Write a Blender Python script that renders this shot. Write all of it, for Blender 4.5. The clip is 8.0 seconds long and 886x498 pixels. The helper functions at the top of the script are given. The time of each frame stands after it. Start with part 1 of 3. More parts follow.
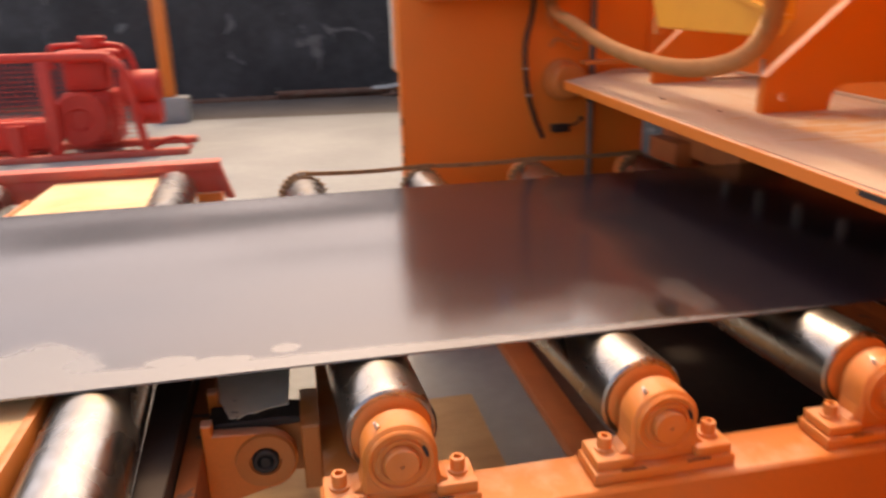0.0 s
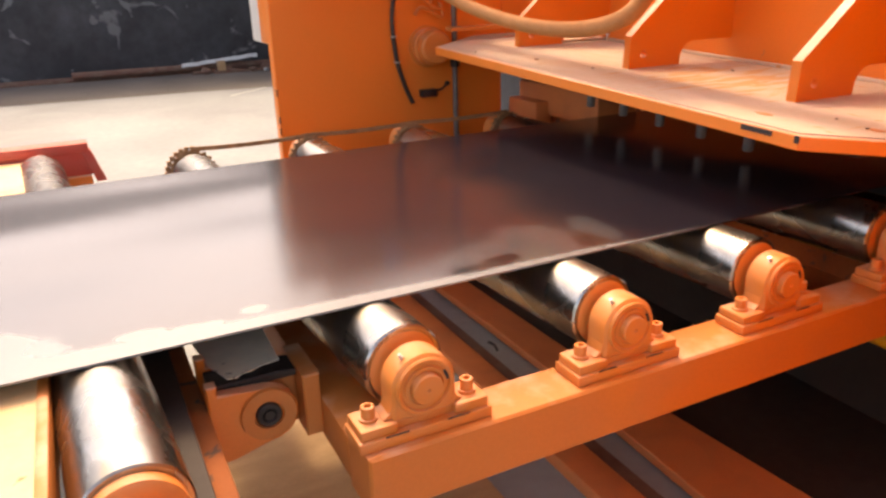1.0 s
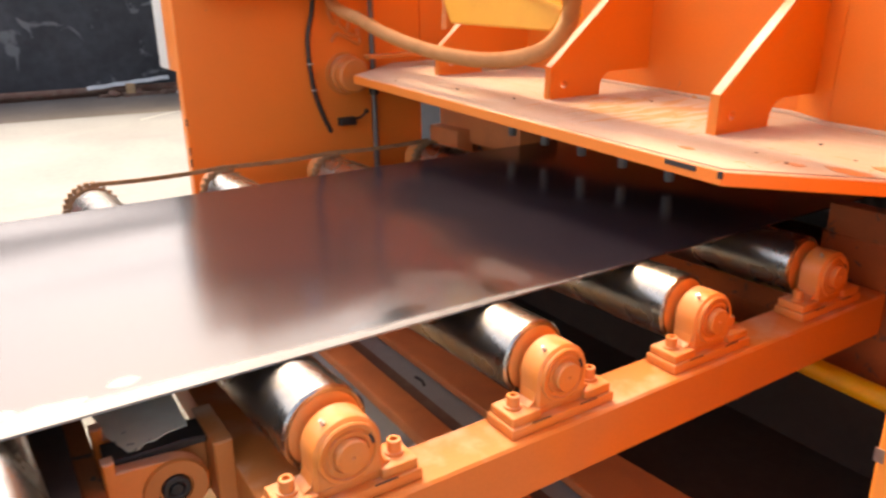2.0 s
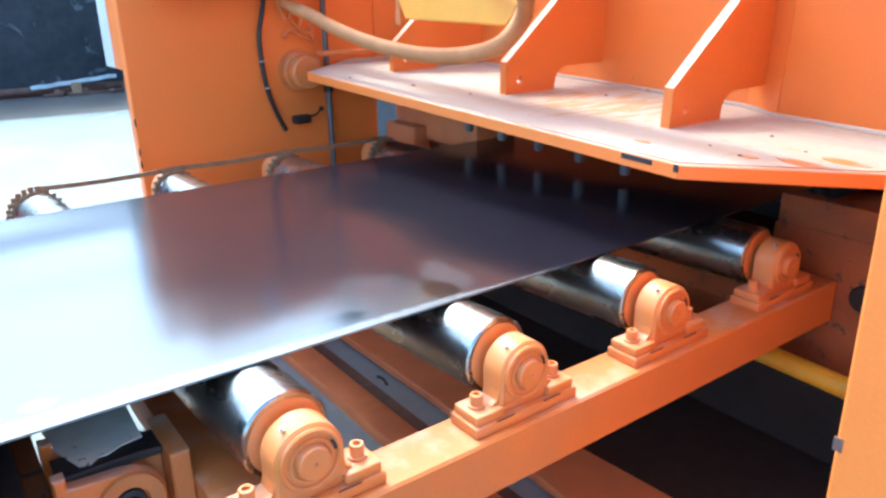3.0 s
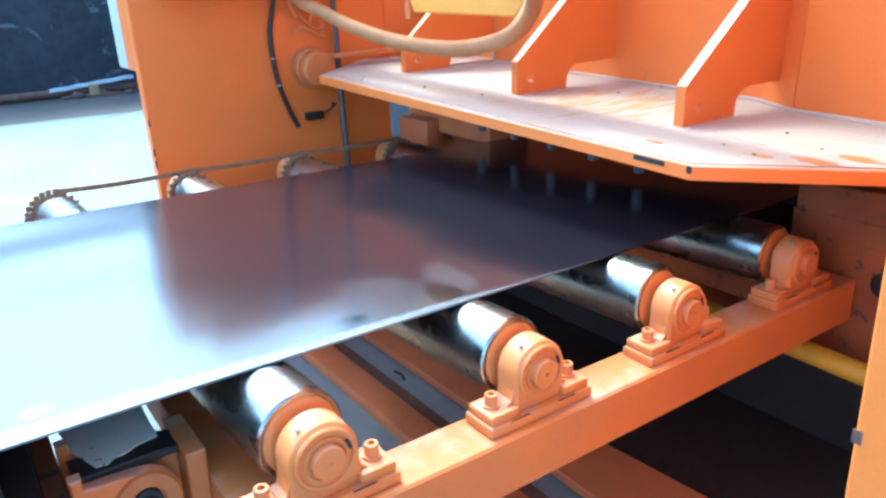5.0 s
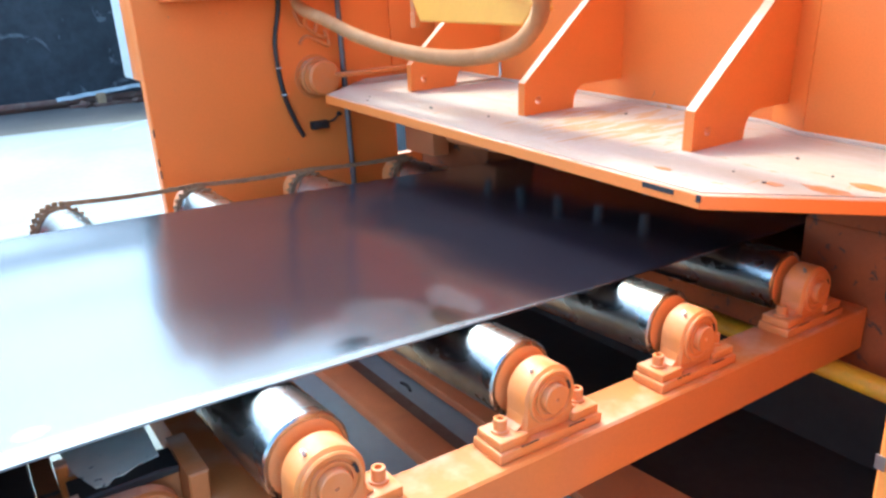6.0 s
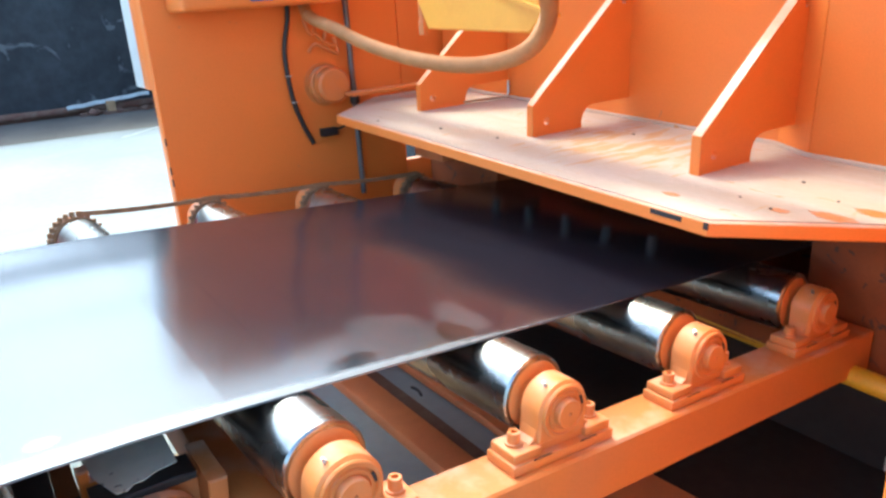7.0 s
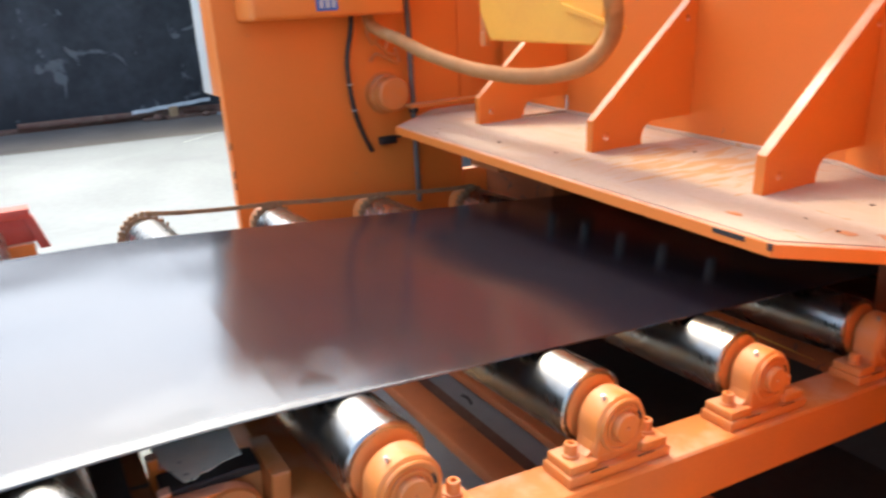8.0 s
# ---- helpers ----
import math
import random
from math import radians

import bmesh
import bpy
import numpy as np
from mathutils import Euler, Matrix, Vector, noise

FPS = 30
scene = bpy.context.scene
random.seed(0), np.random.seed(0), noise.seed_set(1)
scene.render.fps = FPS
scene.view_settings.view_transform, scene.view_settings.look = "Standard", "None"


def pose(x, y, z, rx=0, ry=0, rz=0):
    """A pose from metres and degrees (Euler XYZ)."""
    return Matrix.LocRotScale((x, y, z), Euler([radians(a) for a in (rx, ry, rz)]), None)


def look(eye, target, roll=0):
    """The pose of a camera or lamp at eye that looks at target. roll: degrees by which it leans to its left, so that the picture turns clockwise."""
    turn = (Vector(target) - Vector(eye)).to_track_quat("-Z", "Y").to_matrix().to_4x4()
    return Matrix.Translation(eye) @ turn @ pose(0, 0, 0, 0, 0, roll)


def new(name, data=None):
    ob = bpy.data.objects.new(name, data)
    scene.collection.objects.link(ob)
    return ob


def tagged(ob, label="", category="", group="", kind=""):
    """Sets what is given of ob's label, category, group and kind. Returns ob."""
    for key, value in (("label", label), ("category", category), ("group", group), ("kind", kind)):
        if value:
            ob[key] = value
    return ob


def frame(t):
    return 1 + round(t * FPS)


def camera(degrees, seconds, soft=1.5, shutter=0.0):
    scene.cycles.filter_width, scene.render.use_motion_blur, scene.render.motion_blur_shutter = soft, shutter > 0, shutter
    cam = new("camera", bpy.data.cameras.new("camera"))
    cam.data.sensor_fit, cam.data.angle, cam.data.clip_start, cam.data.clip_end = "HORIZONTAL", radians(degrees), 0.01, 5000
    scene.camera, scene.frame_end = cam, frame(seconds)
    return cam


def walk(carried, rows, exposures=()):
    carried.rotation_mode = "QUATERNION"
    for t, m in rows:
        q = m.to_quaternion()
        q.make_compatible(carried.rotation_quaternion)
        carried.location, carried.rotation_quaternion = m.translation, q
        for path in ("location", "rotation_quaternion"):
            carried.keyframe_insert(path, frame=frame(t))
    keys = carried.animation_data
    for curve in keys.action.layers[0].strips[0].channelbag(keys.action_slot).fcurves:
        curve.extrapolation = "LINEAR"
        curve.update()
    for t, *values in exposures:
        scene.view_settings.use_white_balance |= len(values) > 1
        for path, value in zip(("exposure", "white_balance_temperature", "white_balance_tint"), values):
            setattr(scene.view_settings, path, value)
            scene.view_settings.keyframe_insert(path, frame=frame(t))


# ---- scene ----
# camera: handheld at the side of the roller table
cam = camera(62.1, 8.0, soft=2.6, shutter=0.7)
ROWS = [
    (0.0, -0.126, -1.029, 1.510, 71.74, 1.49, -11.56),
    (0.5, -0.319, -1.045, 1.510, 70.37, 2.52, -22.23),
    (1.0, -0.468, -1.054, 1.502, 69.48, 1.59, -26.78),
    (1.5, -0.470, -1.011, 1.516, 70.49, 1.68, -28.77),
    (2.0, -0.421, -0.968, 1.523, 70.88, 0.86, -32.86),
    (3.5, -0.410, -0.952, 1.524, 70.39, 1.13, -36.51),
    (4.0, -0.412, -0.961, 1.524, 70.62, 1.43, -35.92),
    (5.5, -0.380, -0.940, 1.523, 69.78, 2.86, -35.20),
    (6.0, -0.375, -0.928, 1.528, 70.48, 2.91, -34.90),
    (6.5, -0.382, -0.933, 1.529, 70.30, 2.95, -35.33),
    (7.0, -0.389, -0.937, 1.541, 70.78, 3.55, -34.47),
    (7.5, -0.399, -0.937, 1.542, 71.47, 3.49, -33.94),
    (8.0, -0.426, -0.940, 1.541, 71.86, 3.08, -30.43),
]
EXPOSURES = [(0.0, 1.08, 10600, 21), (1.0, 1.62, 10400, 18), (1.5, 1.72, 10400, 16), (2.2, 1.90, 9000, 11), (3.2, 2.22, 4750, -13), (4.2, 2.22, 4450, -16), (5.5, 2.22, 4950, -14), (6.5, 2.14, 5450, -11), (7.5, 1.88, 6400, -5), (8.0, 1.72, 7000, 1)]
walk(cam, [(t, pose(x, y, z, rx, ry, rz)) for t, x, y, z, rx, ry, rz in ROWS], EXPOSURES)

# sky and sun
SUN_DIR = Vector((0.07, 0.60, 1.0)).normalized()
world = bpy.data.worlds.new("sky")
scene.world = world
world.use_nodes = True
wn = world.node_tree.nodes
sky = wn.new("ShaderNodeTexSky")
sky.sky_type, sky.sun_disc = "NISHITA", False
sky.sun_elevation = math.asin(SUN_DIR.z)
sky.sun_rotation = math.atan2(SUN_DIR.x, SUN_DIR.y)
sky.air_density, sky.dust_density = 0.65, 3.0
wn["Background"].inputs["Strength"].default_value = 0.225
world.node_tree.links.new(sky.outputs["Color"], wn["Background"].inputs["Color"])
sun = new("sun", bpy.data.lights.new("sun", "SUN"))
sun.data.energy, sun.data.angle, sun.data.color = 0.58, radians(5.0), (1.0, 0.91, 0.79)
sun.matrix_basis = look((0, 0, 20), Vector((0, 0, 20)) - SUN_DIR)


# ---- materials ----
def mat(name, base, rough=0.5, metal=0.0, second=None, scale=6.0, amount=0.5, grain=90.0, grain_amt=0.15, bump=0.15, stretch=(1, 1, 1),
        spots=None, spot_scale=25.0, spot_at=0.68, rough_var=0.12, dusted=0.0):
    """Procedural surface: a broad stain layer, a fine grain layer, sharp worn spots and fine relief."""
    m = bpy.data.materials.new(name)
    m.use_nodes = True
    nt = m.node_tree
    bs = nt.nodes["Principled BSDF"]
    def node(kind, **kw):
        n = nt.nodes.new(kind)
        for k, v in kw.items():
            n.inputs[k].default_value = v
        return n
    tc = nt.nodes.new("ShaderNodeTexCoord")
    mp = node("ShaderNodeMapping", Scale=stretch)
    nt.links.new(tc.outputs["Object"], mp.inputs["Vector"])
    def noise_tex(s, detail=6, dist=0.0):
        n = node("ShaderNodeTexNoise", Scale=s, Detail=detail, Distortion=dist)
        nt.links.new(mp.outputs["Vector"], n.inputs["Vector"])
        return n
    def ramp(src, a, b):
        r = node("ShaderNodeMapRange")
        r.inputs["From Min"].default_value, r.inputs["From Max"].default_value = a, b
        nt.links.new(src, r.inputs["Value"])
        return r.outputs["Result"]
    def mix(fac, a, b):
        x = nt.nodes.new("ShaderNodeMix")
        x.data_type = "RGBA"
        for sock, v in ((x.inputs["Factor"], fac), (x.inputs["A"], a), (x.inputs["B"], b)):
            if hasattr(v, "links"):
                nt.links.new(v, sock)
            else:
                sock.default_value = v
        return x.outputs["Result"]
    broad = noise_tex(scale, 5, 0.6)
    fine = noise_tex(grain, 3)
    c2 = second or tuple(v * 0.7 for v in base)
    col = mix(ramp(broad.outputs["Fac"], 0.5 - 0.3 * amount, 0.9 - 0.25 * amount), (*base, 1), (*c2, 1))
    g = ramp(fine.outputs["Fac"], 0.3, 0.75)
    gm = nt.nodes.new("ShaderNodeMath")
    gm.operation = "MULTIPLY"
    nt.links.new(g, gm.inputs[0])
    gm.inputs[1].default_value = grain_amt
    col = mix(gm.outputs["Value"], col, (*[v * 0.45 for v in base], 1))
    if spots:
        sp = noise_tex(spot_scale, 4, 1.2)
        col = mix(ramp(sp.outputs["Fac"], spot_at, spot_at + 0.035), col, (*spots, 1))
    if dusted:
        # fallen dust on upward sides
        gn = nt.nodes.new("ShaderNodeNewGeometry")
        sx = nt.nodes.new("ShaderNodeSeparateXYZ")
        nt.links.new(gn.outputs["Normal"], sx.inputs["Vector"])
        dn = noise_tex(11, 7, 0.2)
        dm = nt.nodes.new("ShaderNodeMath")
        dm.operation = "MULTIPLY"
        nt.links.new(ramp(sx.outputs["Z"], 0.30, 0.85), dm.inputs[0])
        nt.links.new(ramp(dn.outputs["Fac"], 0.68 - 0.6 * dusted, 1.15 - 0.35 * dusted), dm.inputs[1])
        col = mix(dm.outputs["Value"], col, (0.60, 0.46, 0.36, 1))
    nt.links.new(col, bs.inputs["Base Color"])
    rr = node("ShaderNodeMapRange")
    rr.inputs["To Min"].default_value, rr.inputs["To Max"].default_value = max(0.03, rough - rough_var), min(1, rough + rough_var)
    nt.links.new(broad.outputs["Fac"], rr.inputs["Value"])
    nt.links.new(rr.outputs["Result"], bs.inputs["Roughness"])
    bs.inputs["Metallic"].default_value = metal
    bp = node("ShaderNodeBump", Strength=bump, Distance=0.002)
    nt.links.new(fine.outputs["Fac"], bp.inputs["Height"])
    nt.links.new(bp.outputs["Normal"], bs.inputs["Normal"])
    return m


ORANGE = (0.81, 0.213, 0.036)
paint = mat("orange_paint", ORANGE, 0.42, second=(0.76, 0.21, 0.036), scale=3, amount=0.5, grain=160, grain_amt=0.12, bump=0.08,
            spots=(0.5, 0.2, 0.09), spot_scale=14, spot_at=0.73, dusted=0.85)
# real grime, with shade at the press end also put into the colour
grimy = mat("grimy_shaded_orange_paint", (0.40, 0.105, 0.022), 0.85, second=(0.17, 0.052, 0.020), scale=3, amount=0.6, grain=90, grain_amt=0.25, bump=0.2, spots=(0.10, 0.05, 0.035), spot_scale=18, spot_at=0.62)
paint_plain = mat("plain_orange_paint", (0.70, 0.22, 0.075), 0.6, second=(0.56, 0.175, 0.07), scale=5, grain=120, grain_amt=0.15, bump=0.1)
paint_dusty = mat("dusty_orange_paint", (0.60, 0.176, 0.034), 0.55, second=(0.52, 0.175, 0.052), scale=4, amount=0.45, grain=130, grain_amt=0.14, bump=0.10,
                  spots=(0.45, 0.12, 0.03), spot_scale=24, spot_at=0.76, dusted=0.35)
cast_paint = mat("cast_orange_paint", (0.65, 0.198, 0.040), 0.5, second=(0.60, 0.215, 0.07), scale=22, amount=0.5, grain=220, grain_amt=0.12, bump=0.3, dusted=0.4)
dust = mat("dust_layer", (0.54, 0.435, 0.345), 0.85, second=(0.52, 0.37, 0.25), scale=4, amount=0.55, grain=70, grain_amt=0.2, bump=0.25, stretch=(2.2, 0.7, 1),
           spots=(0.50, 0.25, 0.09), spot_scale=9, spot_at=0.685, rough_var=0.08)
def streak_dust(m, cx, cy, r, colour):
    """Dust wiped off in streaks round one spot of the shelf."""
    nt = m.node_tree
    bs = nt.nodes["Principled BSDF"]
    def node(kind, **kw):
        n = nt.nodes.new(kind)
        for k, v in kw.items():
            n.inputs[k].default_value = v
        return n
    tc = nt.nodes.new("ShaderNodeTexCoord")
    turn = node("ShaderNodeMapping", Rotation=(0, 0, radians(38)), Scale=(7.0, 34.0, 1.0))
    turn.vector_type = "POINT"
    nt.links.new(tc.outputs["Object"], turn.inputs["Vector"])
    st = node("ShaderNodeTexNoise", Scale=1.0, Detail=5.0, Distortion=0.5)
    nt.links.new(turn.outputs["Vector"], st.inputs["Vector"])
    spot = node("ShaderNodeVectorMath", **{})
    spot.operation = "DISTANCE"
    spot.inputs[1].default_value = (cx, cy, 0.0035)
    nt.links.new(tc.outputs["Object"], spot.inputs[0])
    near = node("ShaderNodeMapRange")
    near.inputs["From Min"].default_value, near.inputs["From Max"].default_value = r, r * 0.35
    near.inputs["To Max"].default_value = 0.20
    nt.links.new(spot.outputs["Value"], near.inputs["Value"])
    add = node("ShaderNodeMath")
    nt.links.new(st.outputs["Fac"], add.inputs[0])
    nt.links.new(near.outputs["Result"], add.inputs[1])
    cut = node("ShaderNodeMapRange")
    cut.inputs["From Min"].default_value, cut.inputs["From Max"].default_value = 0.66, 0.74
    cut.inputs["To Max"].default_value = 0.85
    nt.links.new(add.outputs["Value"], cut.inputs["Value"])
    mx = nt.nodes.new("ShaderNodeMix")
    mx.data_type = "RGBA"
    nt.links.new(cut.outputs["Result"], mx.inputs["Factor"])
    nt.links.new(bs.inputs["Base Color"].links[0].from_socket, mx.inputs["A"])
    mx.inputs["B"].default_value = (*colour, 1)
    nt.links.new(mx.outputs["Result"], bs.inputs["Base Color"])


streak_dust(dust, 0.42, 0.62, 0.42, (0.52, 0.27, 0.10))
roller_steel = mat("worn_steel", (0.47, 0.465, 0.45), 0.27, 1.0, second=(0.29, 0.262, 0.225), scale=7, amount=0.7, grain=36, grain_amt=0.42, bump=0.2,
                   stretch=(1.6, 1.0, 1.6), spots=(0.34, 0.29, 0.23), spot_scale=8, spot_at=0.62, rough_var=0.2)
dark_steel = mat("dark_greased_steel", (0.05, 0.042, 0.04), 0.5, 0.6, scale=10, grain_amt=0.3, bump=0.25)
bright_steel = mat("bright_steel", (0.55, 0.55, 0.54), 0.32, 1.0, scale=12, grain_amt=0.25)
pin_steel = mat("dull_worn_steel", (0.27, 0.26, 0.26), 0.55, 0.4, scale=14, grain_amt=0.25)
rod_steel = mat("dull_grey_steel", (0.17, 0.17, 0.175), 0.5, 0.6, scale=14, grain_amt=0.25)
rust = mat("rusty_chain_steel", (0.36, 0.19, 0.09), 0.75, 0.2, second=(0.20, 0.10, 0.05), scale=40, grain_amt=0.4, bump=0.4)
rubber = mat("black_rubber", (0.02, 0.02, 0.021), 0.45, scale=15, grain_amt=0.2)
hose_mat = mat("dusty_tan_hose", (0.56, 0.25, 0.085), 0.6, second=(0.46, 0.19, 0.06), scale=9, grain_amt=0.25, bump=0.2)
yellow_box_mat = mat("amber_painted_steel", (0.88, 0.40, 0.06), 0.4, second=(0.84, 0.35, 0.05), scale=6, grain_amt=0.1)
pipe_yellow = mat("yellow_pipe_paint", (0.72, 0.42, 0.02), 0.4, second=(0.5, 0.27, 0.03), scale=14, grain_amt=0.2, spots=(0.3, 0.2, 0.1), spot_at=0.72)
red_paint = mat("red_machine_paint", (0.62, 0.035, 0.022), 0.45, second=(0.5, 0.03, 0.02), scale=6, grain_amt=0.15)
red_dust = mat("faded_red_paint", (0.60, 0.07, 0.05), 0.55, second=(0.5, 0.14, 0.10), scale=9, grain_amt=0.2)
grey_box_mat = mat("pale_grey_enclosure_paint", (0.58, 0.62, 0.62), 0.45, scale=3, grain_amt=0.08)
cover_mat = mat("pale_dusty_cover_sheet", (0.76, 0.57, 0.34), 0.7, second=(0.70, 0.42, 0.19), scale=5, amount=0.5, grain=40, grain_amt=0.25, bump=0.2,
                spots=(0.36, 0.2, 0.1), spot_scale=18, spot_at=0.69)
card_mat = mat("cream_scrap_sheet", (0.84, 0.79, 0.64), 0.8, second=(0.76, 0.68, 0.50), scale=9, grain=30, grain_amt=0.2, spots=(0.2, 0.15, 0.1), spot_scale=45, spot_at=0.70)
concrete = mat("pale_concrete", (0.318, 0.350, 0.358), 0.85, second=(0.24, 0.264, 0.27), scale=0.7, amount=0.6, grain=14, grain_amt=0.22, bump=0.3)
# near-black tone for the floor sheet, bed foot and bar
floor_dark = mat("near_black_matte", (0.038, 0.032, 0.030), 0.6, second=(0.065, 0.052, 0.046), scale=2.5, grain=30, grain_amt=0.3, bump=0.3)
ply = mat("dusty_tan_board", (0.50, 0.33, 0.18), 0.8, second=(0.40, 0.25, 0.13), scale=4, grain=60, grain_amt=0.25, stretch=(1, 3, 1), bump=0.25)
wall_mat = mat("dark_stained_wall", (0.030, 0.033, 0.038), 0.8, second=(0.075, 0.082, 0.09), scale=1.5, amount=0.6, grain=9, grain_amt=0.45, bump=0.6,
               stretch=(0.9, 1, 0.8), spots=(0.14, 0.15, 0.155), spot_scale=2.0, spot_at=0.63)
# dark ground tone: the wall's shadow is put into this colour
dirt = mat("wall_shadow_tone", (0.115, 0.105, 0.095), 0.9, second=(0.17, 0.155, 0.14), scale=1.2, amount=0.6, grain=20, grain_amt=0.3, bump=0.4)
brownrust = mat("rusty_scrap", (0.15, 0.07, 0.05), 0.8, second=(0.22, 0.15, 0.11), scale=7, grain_amt=0.3, bump=0.4)
blue_print = mat("blue_label", (0.03, 0.13, 0.42), 0.4, scale=4, grain_amt=0.05)
black_mark = mat("bare_black_mark", (0.03, 0.025, 0.025), 0.6, scale=30, grain_amt=0.3)


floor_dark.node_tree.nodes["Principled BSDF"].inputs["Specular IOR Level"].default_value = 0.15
# underside colour: the shade below the shelf is put into it
greasy = mat("shaded_underside_paint", (0.10, 0.036, 0.018), 0.7, second=(0.05, 0.024, 0.016), scale=5, amount=0.6, grain=60, grain_amt=0.3, bump=0.2)


def sheet_material():
    """Mill scale on rolled steel: dark, half glossy, with pale stripped areas along one edge and loose stains."""
    m = mat("mill_scale_sheet", (0.018, 0.015, 0.021), 0.175, 0.0, second=(0.008, 0.006, 0.012), scale=1.7, amount=0.75, grain=50, grain_amt=0.12, bump=0.03,
            stretch=(0.35, 1.6, 1), rough_var=0.05)
    nt = m.node_tree
    bs = nt.nodes["Principled BSDF"]
    L = nt.links.new
    geo = nt.nodes.new("ShaderNodeTexCoord")
    sep = nt.nodes.new("ShaderNodeSeparateXYZ")
    L(geo.outputs["Object"], sep.inputs["Vector"])
    def math_node(op, a, b=0.0, c=None):
        n = nt.nodes.new("ShaderNodeMath")
        n.operation = op
        for k, v in enumerate((a, b) if c is None else (a, b, c)):
            if hasattr(v, "links"):
                L(v, n.inputs[k])
            else:
                n.inputs[k].default_value = v
        return n.outputs["Value"]
    def noise_out(scale, dist=0.5, stretch=(1, 1, 1), detail=4):
        mp = nt.nodes.new("ShaderNodeMapping")
        mp.inputs["Scale"].default_value = stretch
        L(geo.outputs["Object"], mp.inputs["Vector"])
        n = nt.nodes.new("ShaderNodeTexNoise")
        n.inputs["Scale"].default_value, n.inputs["Detail"].default_value, n.inputs["Distortion"].default_value = scale, detail, dist
        L(mp.outputs["Vector"], n.inputs["Vector"])
        return n.outputs["Fac"]
    wob = math_node("SUBTRACT", noise_out(9.0, 1.0), 0.5)
    wob2 = math_node("SUBTRACT", noise_out(4.0, 0.4, (0.5, 1.0, 1.0)), 0.5)
    fine = math_node("SUBTRACT", noise_out(40.0, 0.6), 0.5)
    y = sep.outputs["Y"]
    def mask_of(field, soft):
        r = nt.nodes.new("ShaderNodeMapRange")
        r.inputs["From Min"].default_value, r.inputs["From Max"].default_value = soft, -soft
        L(field, r.inputs["Value"])
        return r.outputs["Result"]
    def stain(cx, cy, rx, ry, rough):
        dx = math_node("DIVIDE", math_node("SUBTRACT", sep.outputs["X"], cx), rx)
        dy = math_node("DIVIDE", math_node("SUBTRACT", y, cy), ry)
        d = math_node("SQRT", math_node("ADD", math_node("MULTIPLY", dx, dx), math_node("MULTIPLY", dy, dy)))
        return math_node("MULTIPLY_ADD", wob, rough, math_node("MULTIPLY_ADD", fine, 0.3, math_node("SUBTRACT", d, 1.0)))
    # pale stripped band along the near edge, with a few dabs
    band = math_node("SUBTRACT", y, math_node("MULTIPLY_ADD", wob2, 0.06, math_node("MULTIPLY_ADD", fine, 0.012, math_node("MULTIPLY_ADD", sep.outputs["X"], -0.045, 0.215))))
    field = math_node("MULTIPLY", band, 14.0)
    for q in ((-0.18, 0.252, 0.026, 0.018, 0.6), (-0.385, 0.245, 0.05, 0.022, 1.0), (-0.30, 0.225, 0.06, 0.02, 1.0), (-0.66, 0.25, 0.16, 0.13, 1.0)):
        field = math_node("MINIMUM", field, stain(*q))
    strong = mask_of(field, 0.12)
    # a faint stripped patch further in
    field = stain(0.42, 0.27, 0.16, 0.09, 1.0)
    for q in ((0.30, 0.29, 0.08, 0.03, 1.6), (0.49, 0.33, 0.075, 0.09, 1.6), (0.66, 0.29, 0.045, 0.09, 1.6)):
        field = math_node("MINIMUM", field, stain(*q))
    faint = mask_of(field, 0.2)
    # thin wet-looking stains
    field = stain(0.36, 0.235, 0.06, 0.03, 2.4)
    for q in ((0.27, 0.215, 0.05, 0.022, 1.6), (0.60, 0.235, 0.035, 0.05, 1.3), (-0.50, 0.285, 0.06, 0.045, 1.2)):
        field = math_node("MINIMUM", field, stain(*q))
    weak = mask_of(field, 0.22)
    def blend(fac, sock, value):
        old = sock.links[0].from_socket
        mx = nt.nodes.new("ShaderNodeMix")
        mx.data_type = "RGBA"
        L(fac, mx.inputs["Factor"])
        L(old, mx.inputs["A"])
        mx.inputs["B"].default_value = value
        L(mx.outputs["Result"], sock)
    blend(math_node("MULTIPLY", faint, 0.11), bs.inputs["Base Color"], (0.25, 0.28, 0.285, 1))
    blend(weak, bs.inputs["Base Color"], (0.010, 0.010, 0.012, 1))
    blend(math_node("MULTIPLY", strong, 0.45), bs.inputs["Base Color"], (0.25, 0.27, 0.275, 1))
    bs.inputs["IOR"].default_value = 1.92
    # the sheet is slightly wavy
    wave = nt.nodes.new("ShaderNodeBump")
    wave.inputs["Strength"].default_value, wave.inputs["Distance"].default_value = 1.0, 0.010
    L(noise_out(1.8, 0.0, (0.8, 1.4, 1.0), 0), wave.inputs["Height"])
    L(wave.outputs["Normal"], bs.inputs["Normal"].links[0].from_node.inputs["Normal"])
    oldr = bs.inputs["Roughness"].links[0].from_socket
    L(math_node("MULTIPLY_ADD", weak, -0.05, math_node("MULTIPLY_ADD", strong, 0.12, oldr)), bs.inputs["Roughness"])
    return m


sheet_mat = sheet_material()


